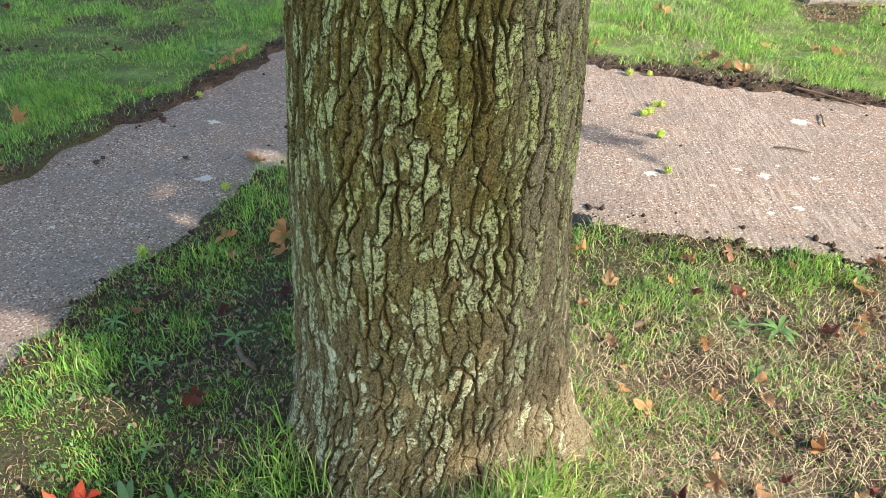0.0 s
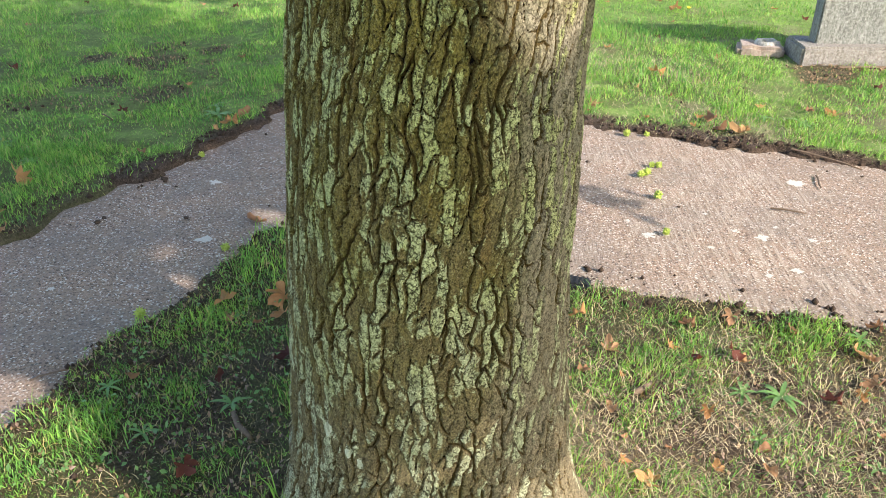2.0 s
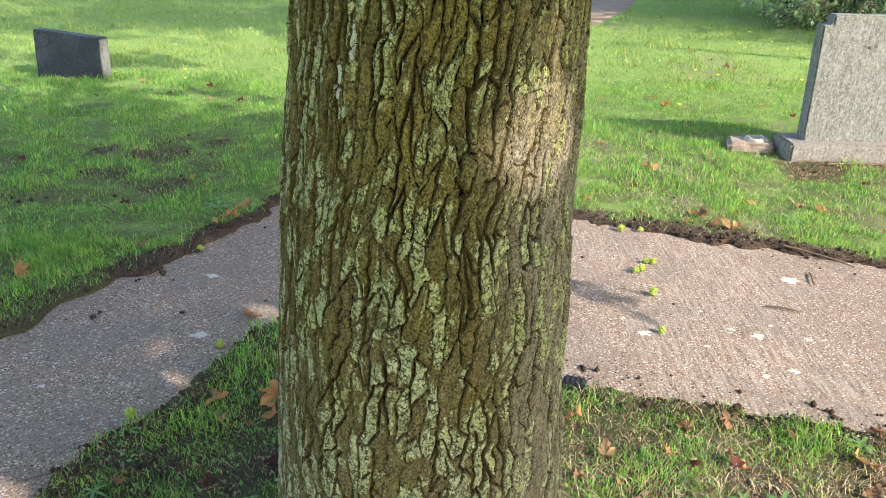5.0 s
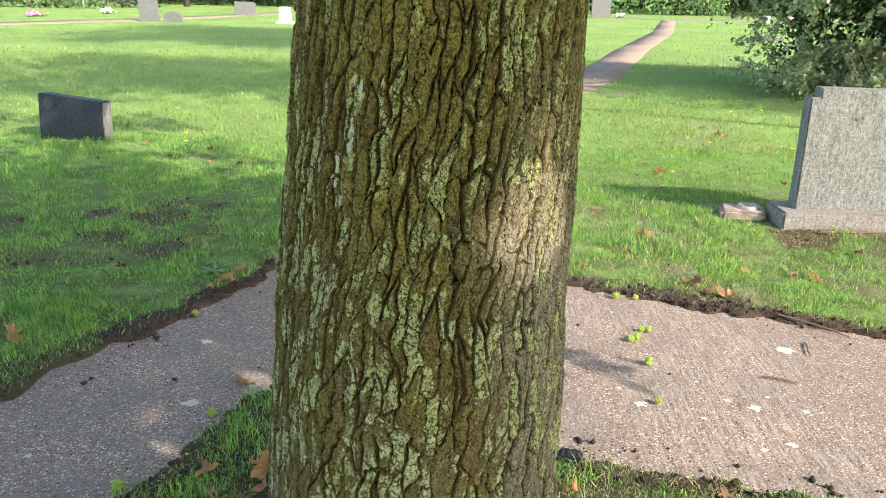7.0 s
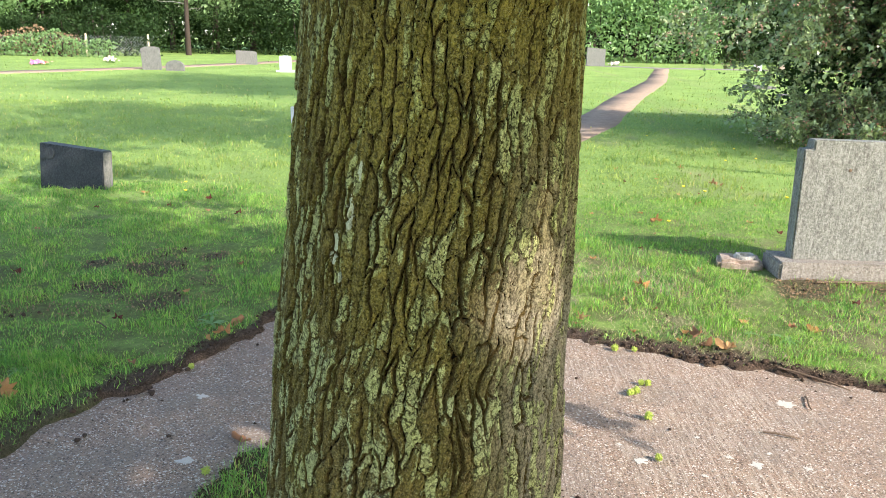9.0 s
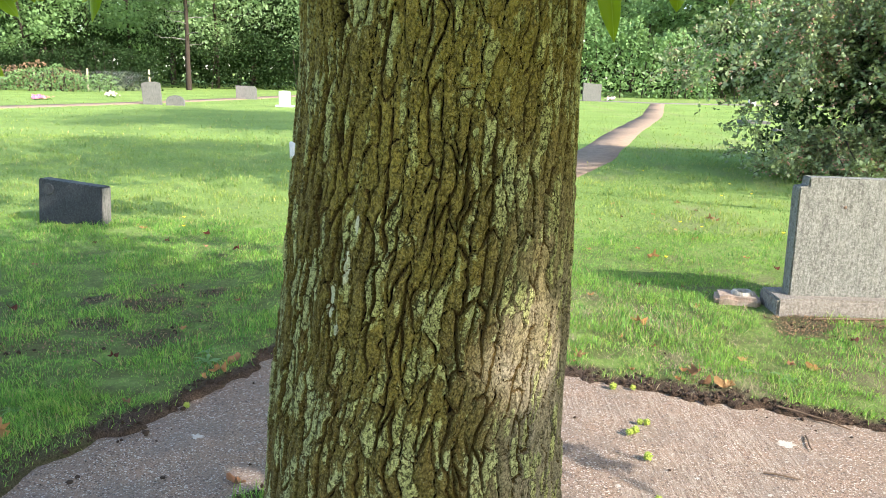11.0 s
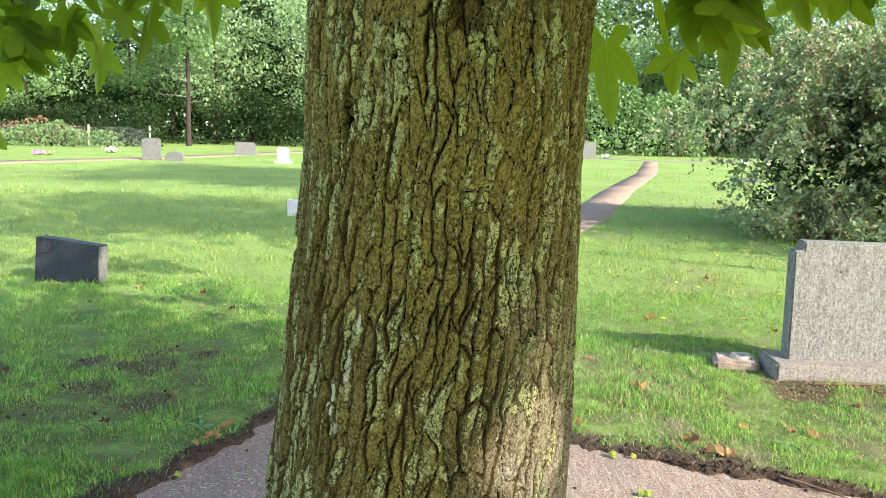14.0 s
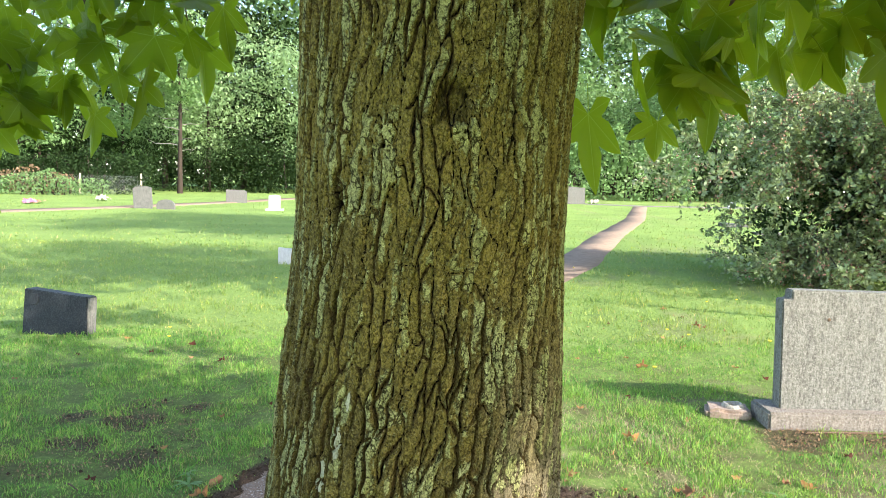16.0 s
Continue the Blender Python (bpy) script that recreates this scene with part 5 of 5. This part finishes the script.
FAR_LEAVES = [(-1.85, 2.48), (-1.71, 2.33), (-1.25, 3.44), (-1.20, 3.50), (-0.79, 2.52), (1.27, 3.75), (1.21, 3.64), (1.31, 3.70), (2.69, 9.39), (1.63, 6.72), (2.27, 7.18), (1.70, 6.34), (2.01, 3.89), (1.90, 3.90), (1.03, 4.26), (1.18, 4.52), (0.75, 3.95), (0.62, 3.91), (1.00, 3.77), (2.76, 8.30), (-3.21, 7.04), (-1.64, 4.16), (-1.50, 3.11)]
for k, (x, y) in enumerate(NEAR_LEAVES):
    fallen(x, y, "brown" if k % 3 else "orange", (0.056, 0.042, 0.036, 0.048)[k % 4], k)
for k, (x, y) in enumerate(FAR_LEAVES):
    fallen(x, y, "brown" if k % 3 == 1 else "orange", (0.075, 0.055, 0.06, 0.085)[k % 4] * 0.9, 40 + k)
for k, (x, y, tint, s) in enumerate([(-0.535, 1.93, "orange", 0.10), (-0.71, 1.92, "orange", 0.075), (-1.17, 3.68, "brown", 0.10), (-1.90, 2.80, "orange", 0.085), (1.42, 3.58, "orange", 0.09), (1.36, 3.62, "brown", 0.08), (1.47, 3.60, "orange", 0.07), (-0.73, 0.83, "red", 0.085), (-0.70, 0.88, "red", 0.06), (-0.55, 1.15, "dark", 0.06), (-0.60, 1.53, "dark", 0.05), (0.10, 0.72, "dark", 0.07), (-0.44, 1.62, "dark", 0.05)]):
    fallen(x, y, tint, s, 80 + k)
rng = np.random.default_rng(77)
for k in range(110):
    x, y = rng.uniform(0.5, 3.6), rng.uniform(3.7, 9.5)
    if k % 3 == 0:
        x, y = rng.uniform(0.4, 1.7), rng.uniform(0.9, 2.0)
    elif k % 3 == 1 and k % 2:
        x, y = rng.uniform(-3.4, -1.2), rng.uniform(3.2, 7)
    if float(on_path(np.array([x]), np.array([y]))[0]) < -0.02:
        fallen(x, y, ("orange", "brown", "brown", "dark")[k % 4], rng.uniform(0.025, 0.055), 100 + k)

# green seed balls on the path


def seed_ball_mesh():
    bm = bmesh.new()
    bmesh.ops.create_icosphere(bm, subdivisions=2, radius=0.0125)
    for f in list(bm.faces)[::2]:
        c, n = f.calc_center_median(), f.normal.copy()
        out = bmesh.ops.poke(bm, faces=[f])
        out["verts"][0].co = c + n * 0.0085
    me = bpy.data.meshes.new("seed_ball")
    bm.to_mesh(me)
    bm.free()
    me.materials.append(BALL_GREEN)
    return me


ball = seed_ball_mesh()
for k, (x, y) in enumerate([(0.50, 3.36), (0.86, 3.55), (0.96, 3.55), (0.845, 3.05), (0.875, 3.07), (0.915, 3.16), (0.945, 3.155), (0.88, 2.83), (0.85, 2.51), (-0.83, 2.28), (-0.97, 1.84), (-1.22, 3.14)]):
    ob = new("seed_ball", ball)
    s = (1.0, 1.15, 0.9)[k % 3]
    ob.matrix_world = pose(x, y, max(0.0, low(x, y)) + 0.0145 * s, 40 * k, 25 * k, 70 * k) @ Matrix.Diagonal((s, s, s, 1))
    tagged(ob, "spiky yellow-green seed ball lying on the concrete path", "seed ball", "seed balls")


def blotch(x, y, r, k):
    """A thin crust of lichen with an uneven outline."""
    rng = np.random.default_rng(500 + k)
    bm = bmesh.new()
    n = 30
    rim = [bm.verts.new((r * (0.25 + 0.8 * rng.random()) * math.cos(6.283 * i / n) * 1.25, r * (0.25 + 0.8 * rng.random()) * math.sin(6.283 * i / n), 0.0)) for i in range(n)]
    mid = bm.verts.new((0, 0, 0.0015))
    for i in range(n):
        bm.faces.new((rim[i], rim[(i + 1) % n], mid))
    ob = part("lichen_patch", bm, LICHEN)
    ob.matrix_world = pose(x, y, 0.0022)
    tagged(ob, "pale grey lichen crust on the concrete path", "lichen", "lichen patches")


for k, (x, y, r) in enumerate([(-0.94, 2.36, 0.036), (-1.07, 2.87, 0.03), (1.53, 3.03, 0.042), (1.22, 2.51, 0.03), (0.78, 2.50, 0.03), (1.27, 2.27, 0.022), (1.16, 2.23, 0.018), (1.13, 2.56, 0.016), (1.41, 2.50, 0.018), (-1.09, 1.38, 0.016), (-1.35, 1.99, 0.014), (1.0, 2.42, 0.014), (1.05, 2.7, 0.012), (0.72, 2.62, 0.012), (1.3, 2.6, 0.014)]):
    blotch(x, y, r, k)


def twig_on_ground(a, b, r, k):
    za, zb = low(*a) + r, low(*b) + r
    m = [(a[0] * (1 - f) + b[0] * f + 0.006 * math.sin(5 * f + k), a[1] * (1 - f) + b[1] * f + 0.006 * math.cos(4 * f + k), za * (1 - f) + zb * f + (0.004 if 0 < f < 1 else 0)) for f in (0, 0.25, 0.5, 0.75, 1)]
    v, f = tube(m, [r, r * 1.1, r * 0.9, r, r * 0.6], 6, 0.2, k)
    tagged(part("fallen_twig", mesh_of("fallen_twig", v, f, TWIG, True), TWIG), "short brown twig lying on the ground", "twig", "fallen twigs")


for k, (a, b, r) in enumerate([((1.33, 2.75), (1.47, 2.72), 0.004), ((1.64, 3.10), (1.62, 2.97), 0.004), ((-0.52, 1.38), (-0.43, 1.25), 0.008), ((-1.16, 1.52), (-1.04, 1.54), 0.003), ((1.62, 3.36), (1.88, 3.18), 0.005), ((2.4, 4.75), (3.2, 4.82), 0.008), ((-1.95, 3.62), (-1.83, 3.55), 0.004), ((0.55, 1.52), (0.62, 1.58), 0.009)]):
    twig_on_ground(a, b, r, k)

# a small dark iron cover sunk at the edge of the path
IRON = make_plain("black_iron", (0.008, 0.008, 0.009), (0.028, 0.028, 0.030), 70, 0.7, 0.3, 0.002)
cover = thing("iron_cover", (0.47, 2.12, -0.004), "small black ribbed iron cover at the path edge", "cover", turn=-14)
part("frame", box(0.08, 0.06, 0.03, 0.0, 0.006), IRON, cover)
for k in range(4):
    part("rib", box(0.010, 0.05, 0.008, 0.027, 0.003), IRON, cover).matrix_basis = pose(-0.027 + 0.018 * k, 0, 0)

# broad-leaved weeds


def weed(x, y, size, count, k):
    rng = np.random.default_rng(600 + k)
    ob = thing("weed", (x, y, low(x, y)), "low green rosette weed with lance-shaped leaves in the grass", "weed", "weeds in the lawn", rng.uniform(0, 360))
    for j in range(count):
        a = 6.283 * j / count + rng.uniform(-0.3, 0.3)
        s, w, lift = size * rng.uniform(0.7, 1.1), size * 0.095, rng.uniform(0.25, 0.7)
        verts, n = [], 7
        for i in range(n):
            f = i / (n - 1)
            rr, zz = s * f, s * (lift * f - 0.55 * f * f) + 0.008
            half = w * math.sin(math.pi * min(1, 0.08 + 0.92 * f)) ** 0.8
            for q, up in ((-1, 0.25), (0, 0), (1, 0.25)):
                verts.append((rr * math.cos(a) - q * half * math.sin(a), rr * math.sin(a) + q * half * math.cos(a), zz + up * half))
        faces = [(i * 3 + c, i * 3 + c + 1, i * 3 + c + 4, i * 3 + c + 3) for i in range(n - 1) for c in (0, 1)]
        part("leaf", mesh_of("leaf", np.array(verts), [np.array(faces)], WEED_LEAF, True), WEED_LEAF, ob)


for k, (x, y, s, c) in enumerate([(0.96, 1.54, 0.085, 11), (0.86, 1.55, 0.065, 7), (-0.59, 0.85, 0.12, 8), (-0.50, 0.87, 0.08, 5), (-0.53, 1.41, 0.07, 7), (-0.90, 1.47, 0.06, 6), (1.30, 1.83, 0.08, 6), (0.85, 1.37, 0.06, 6), (-2.24, 3.17, 0.12, 8), (-1.31, 3.66, 0.13, 9), (-1.38, 3.80, 0.10, 8), (1.80, 3.72, 0.12, 8), (1.64, 3.82, 0.09, 7), (-0.73, 1.30, 0.06, 6), (-0.62, 1.02, 0.06, 6), (-1.98, 3.0, 0.10, 7), (1.12, 1.30, 0.06, 5)]):
    weed(x, y, s * 0.8, c, k)


def small_leaves(count, box_at, size, seed, material, name, label):
    """Clover and daisy leaves between the blades."""
    rng = np.random.default_rng(seed)
    x, y = rng.uniform(box_at[0], box_at[1], count), rng.uniform(box_at[2], box_at[3], count)
    ok = (on_path(x, y) < -0.03) & (fbm(x * 4, y * 4, seed) > 0.46) & (np.hypot(x - 0.0, y - 1.13) > 0.33)
    x, y = x[ok], y[ok]
    spots = np.stack([x, y, ground_z(x, y) + rng.uniform(0.006, 0.03, len(x))], 1)
    v, f = leaf_cards(spots, size, seed, 1.6)
    ob = part(name, mesh_of(name, v, [f], material), material)
    tagged(ob, label, "ground plants", kind="stuff")


small_leaves(2200, (-1.7, -0.15, 0.55, 2.4), 0.017, 71, WEED_LEAF, "clover", "small round clover leaves in the shaded grass")
small_leaves(3000, (0.2, 2.0, 0.55, 2.2), 0.012, 72, WEED_LEAF, "clover", "small weeds in the dry sunlit grass")

rng = np.random.default_rng(75)
n = 5200
x, y = rng.uniform(-1.4, 2.1, n), rng.uniform(0.55, 2.3, n)
ok = (on_path(x, y) < -0.02) & (rng.random(n) < 0.2 + 0.8 * np.maximum(dry_at(x, y), soil_at(x, y))) & (np.hypot(x, y - 1.13) > 0.31)
x, y = x[ok], y[ok]
v, f = leaf_cards(np.stack([x, y, ground_z(x, y) + rng.uniform(0.003, 0.012, len(x))], 1), 0.014, 76, 1.2)
tagged(part("leaf_litter", mesh_of("leaf_litter", v, [f], BRAMBLE), BRAMBLE), "brown crumbs of dead leaves in the turf", "leaf litter", kind="stuff")

rng = np.random.default_rng(83)
n = 9000
x, y = rng.uniform(-1.3, 1.9, n), rng.uniform(0.55, 1.9, n)
ok = (on_path(x, y) < -0.01) & (rng.random(n) < 0.9 * soil_at(x, y) ** 2 + 0.06) & (np.hypot(x, y - 1.13) > 0.31)
x, y = x[ok], y[ok]
v, f = leaf_cards(np.stack([x, y, ground_z(x, y) + rng.uniform(0.004, 0.014, len(x))], 1), 0.013, 84, 0.9)
BARK_CHIP = make_leaf("bark_chip", (0.30, 0.21, 0.165), (0.2, 0.14, 0.1), 0.05, False, 0.85, 0.2, 0.15)
tagged(part("bark_litter", mesh_of("bark_litter", v, [f], BARK_CHIP), BARK_CHIP), "broken brown bark chips and leaf scraps on bare soil", "leaf litter", kind="stuff")

rng = np.random.default_rng(78)
x = np.concatenate([rng.uniform(-2.9, -1.4, 2600), rng.uniform(2.0, 3.4, 1800)])
y = np.concatenate([rng.uniform(3.3, 5.1, 2600), rng.uniform(4.3, 4.84, 1800)])
ok = (on_path(x, y) < -0.02) & (soil_at(x, y) > 0.45)
x, y = x[ok], y[ok]
v, f = leaf_cards(np.stack([x, y, ground_z(x, y) + rng.uniform(0.003, 0.010, len(x))], 1), 0.017, 79, 1.4)
tagged(part("leaf_litter", mesh_of("leaf_litter", v, [f], BRAMBLE), BRAMBLE), "brown leaf crumbs on the bare soil patches", "leaf litter", kind="stuff")

# crumbs of soil along the path and on the bare patches
rng = np.random.default_rng(81)
x, y = rng.uniform(-2.8, 3.2, 60000), rng.uniform(0.6, 5.2, 60000)
ok = rng.random(60000) < soil_at(x, y) ** 2 * np.where(on_path(x, y) > 0.0, np.where((x > 0.35) & (y < 2.7), 0.14, 0.02), np.where(on_path(x, y) > -0.22, 0.85, 0.14))
ok &= on_path(x, y) < 0.16
ok &= np.hypot(x, y - 1.13) > 0.3
x, y = x[ok][:13000], y[ok][:13000]
size = 0.0035 + 0.012 * rng.random(len(x)) ** 3.5
base = np.array([(1, 0, 0), (-1, 0, 0), (0, 1, 0), (0, -1, 0), (0, 0, 1), (0, 0, -1)])
tri = np.array([(0, 2, 4), (2, 1, 4), (1, 3, 4), (3, 0, 4), (2, 0, 5), (1, 2, 5), (3, 1, 5), (0, 3, 5)])
jit = rng.uniform(0.6, 1.35, (len(x), 6, 1))
z = np.where(on_path(x, y) > 0.02, 0.0, ground_z(x, y))
v = base[None] * jit * size[:, None, None] + np.stack([x, y, z + size * 0.4], 1)[:, None]
crumbs = part("soil_crumbs", mesh_of("soil_crumbs", v.reshape(-1, 3), [(tri[None] + (np.arange(len(x)) * 6)[:, None, None]).reshape(-1, 3)], SOIL), SOIL)
tagged(crumbs, "dark crumbled soil along the path edge", "soil", kind="stuff")


def clod(x, y, s, k):
    rng = np.random.default_rng(700 + k)
    bm = bmesh.new()
    bmesh.ops.create_icosphere(bm, subdivisions=2, radius=s)
    for vert in bm.verts:
        vert.co *= rng.uniform(0.75, 1.2)
        vert.co.z *= 0.6
    ob = part("soil_clod", bm, SOIL)
    ob.matrix_world = pose(x, y, low(x, y) + s * 0.3)
    tagged(ob, "dark clod of soil on the concrete path", "soil", "soil clods")


for k, (x, y, s) in enumerate([(-1.41, 2.46, 0.013), (-1.40, 2.50, 0.01), (-1.07, 2.52, 0.01), (-1.30, 2.88, 0.015), (-1.23, 3.12, 0.013), (-1.29, 2.86, 0.01), (0.62, 3.2, 0.008), (0.95, 2.75, 0.007)]):
    clod(x, y, s, k)

# ---- grass ----
THATCH = make_grass("thatch", (0.06, 0.042, 0.022), (0.27, 0.215, 0.095), (0.52, 0.42, 0.27), 0.25)


def blades(x, y, length, width, lean, seed, turf=None):
    """Bent tapered blades: two quads' worth each, rooted in the ground."""
    rng = np.random.default_rng(seed)
    n = len(x)
    yaw, face = rng.uniform(0, 6.283, n), rng.uniform(0, 6.283, n)
    root = np.stack([x, y, ground_z(x, y) - 0.004], 1)
    out = np.stack([np.cos(yaw), np.sin(yaw), np.zeros(n)], 1)
    side = np.stack([np.cos(face), np.sin(face), np.zeros(n)], 1) * (width * 0.5)[:, None]
    bend = (lean * length)[:, None]
    rise = np.sqrt(np.maximum(0.04, 1 - np.minimum(lean, 0.98) ** 2)) * length
    up = np.array([0, 0, 1.0])
    mid = root + out * bend * 0.35 + up * (rise * 0.62)[:, None]
    tip = root + out * bend + up * rise[:, None]
    v = np.stack([root - side, root + side, mid + side * 0.8, mid - side * 0.8, tip], 1).reshape(-1, 3)
    k = np.arange(n) * 5
    return v, [np.stack([k, k + 1, k + 2, k + 3], 1), np.stack([k + 3, k + 2, k + 4], 1)]


def lawn(name, count, area, length, width, seed, material, label, near=0.0, thin=1.0):
    rng = np.random.default_rng(seed)
    # more blades close to the viewer's end of the wedge of lawn
    y = area[2] + (area[3] - area[2]) * rng.random(count) ** thin
    if area[4]:
        x = 0.1 + rng.uniform(-1, 1, count) * (area[4] * (y + 0.25) + area[5])
    else:
        x = rng.uniform(area[0], area[1], count)
    tuft = fbm(x * 7, y * 7, seed + 1)
    cover = np.clip(1.25 - np.where(y > 3, 1.32, 1.3) * soil_at(x, y), 0.04, 1) * np.where(y > 2.4, 0.8 + 0.5 * step(0.3, 0.62, tuft), 0.45 + 1.1 * step(0.3, 0.62, tuft)) * (1 - 0.62 * dry_at(x, y))
    ok = (rng.random(count) < cover) & (on_path(x, y) < -0.015 + 0.03 * (rng.random(count) < 0.06)) & (np.hypot(x - 0.0, y - 1.13) > 0.29)
    ok &= to_line(FAR_PATH, x, y) > 0.5
    for gx0, gy0, w, d in ((2.74, 5.0, 0.57, 0.17), (2.01, 5.14, 0.18, 0.12), (-3.99, 7.2, 0.34, 0.07)):
        ok &= ~((np.abs(x - gx0) < w) & (np.abs(y - gy0) < d))
    x, y, tuft = x[ok], y[ok], tuft[ok]
    big = 0.5 + 1.0 * step(0.35, 0.75, fbm(x * 3.3, y * 3.3, seed + 2)) + 1.6 * (tuft - 0.5)
    big *= 1 - 0.4 * dry_at(x, y) * (y < 2.2)
    ln = length * big * rng.uniform(0.55, 1.25, len(x))
    wd = width * rng.uniform(0.6, 1.3, len(x))
    v, f = blades(x, y, ln, wd, np.clip(np.abs(rng.normal(0.62, 0.28, len(x))), 0, 0.97), seed + 3)
    ob = part(name, mesh_of(name, v, f, material), material)
    tagged(ob, label, "grass", kind="stuff")


lawn("grass", 175000, (-3.4, 3.4, 0.45, 3.2, 0.66, 0.35), 0.040, 0.0030, 101, GRASS, "short green grass blades with dry straw among them", thin=0.9)
lawn("grass", 185000, (0, 0, 3.0, 7.5, 0.64, 0.5), 0.044, 0.0042, 111, GRASS, "tufted green lawn grass", thin=1.0)
lawn("grass", 78000, (0, 0, 7.3, 17, 0.64, 0.6), 0.055, 0.0090, 121, GRASS_FAR, "sunlit green lawn grass", thin=1.1)
lawn("grass", 32000, (0, 0, 16.5, 62, 0.66, 1.0), 0.06, 0.022, 131, GRASS_FAR, "sunlit green lawn grass in the distance", thin=1.5)
lawn("grass", 8000, (-6, 6, -4, 0.6, 0, 0), 0.06, 0.006, 141, GRASS, "short green lawn grass")

# dry stalks lying in the turf
rng = np.random.default_rng(151)
n = 125000
x, y = rng.uniform(-1.6, 2.4, n), 0.5 + 4.7 * rng.random(n) ** 2.0
ok = (on_path(x, y) < -0.02) & (rng.random(n) < (0.25 + 0.75 * dry_at(x, y)) * np.where(x > -0.2, 1.0, 0.12) * step(0.45, 0.85, y) * (1 - step(1.7, 2.4, x))) & (np.hypot(x, y - 1.13) > 0.30)
x, y = x[ok], y[ok]
v, f = blades(x, y, rng.uniform(0.02, 0.075, len(x)), rng.uniform(0.0012, 0.0024, len(x)), rng.uniform(0.75, 0.985, len(x)), 152)
tagged(part("dry_grass", mesh_of("dry_grass", v, f, STRAW), STRAW), "pale dead grass stalks lying in the turf", "grass", kind="stuff")

# short dead and living fibres matted close to the ground
rng = np.random.default_rng(155)
n = 62000
x, y = rng.uniform(-1.7, 2.2, n), rng.uniform(0.5, 2.4, n)
ok = (on_path(x, y) < -0.01) & (np.hypot(x, y - 1.13) > 0.27) & (rng.random(n) < (0.35 + 0.65 * step(0.35, 0.6, fbm(x * 11, y * 11, 156))) * step(0.45, 0.85, y) * (1 - step(1.6, 2.2, x)))
x, y = x[ok], y[ok]
v, f = blades(x, y, rng.uniform(0.012, 0.042, len(x)), rng.uniform(0.0011, 0.0022, len(x)), rng.uniform(0.5, 0.985, len(x)), 157)
tagged(part("thatch", mesh_of("thatch", v, f, THATCH), THATCH), "matted short dead and green grass fibres", "grass", kind="stuff")

# tall grass at the foot of the trunk
rng = np.random.default_rng(161)
n = 620
a = np.concatenate([rng.normal(-0.95, 0.25, 500), rng.normal(-2.4, 0.35, 120)])
r = 0.31 + np.abs(rng.normal(0, 0.06, n))
x, y = r * np.cos(a), 1.13 + r * np.sin(a)
v, f = blades(x, y, rng.uniform(0.04, 0.15, n), rng.uniform(0.002, 0.004, n), np.abs(rng.normal(0.5, 0.25, n)), 162)
tagged(part("tall_grass", mesh_of("tall_grass", v, f, GRASS), GRASS), "longer grass blades round the foot of the trunk", "grass", kind="stuff")
v, f = blades(x[::4], y[::4], rng.uniform(0.08, 0.2, len(x[::4])), rng.uniform(0.001, 0.002, len(x[::4])), np.abs(rng.normal(0.6, 0.2, len(x[::4]))), 163)
tagged(part("dry_grass", mesh_of("dry_grass", v, f, STRAW), STRAW), "dry bent grass stalks at the foot of the trunk", "grass", kind="stuff")

# yellow lawn flowers
rng = np.random.default_rng(171)
for k in range(34):
    y = rng.uniform(5.0, 16)
    x = rng.uniform(-0.55, 0.55) * y
    if abs(x) < 0.15 * y:
        continue
    z = low(x, y)
    ob = thing("yellow_flower", (x, y, z), "small yellow flower standing in the grass", "flower", "yellow lawn flowers")
    bm = bmesh.new()
    bmesh.ops.create_cone(bm, cap_ends=True, segments=9, radius1=0.006, radius2=0.019, depth=0.012, matrix=pose(0, 0, 0.085))
    part("petals", bm, YELLOW, ob)
    v, f = tube([(0, 0, -0.01), (0.004, 0, 0.08)], [0.0015, 0.0012], 5)
    part("stem", mesh_of("stem", v, f, WEED_LEAF), WEED_LEAF, ob)
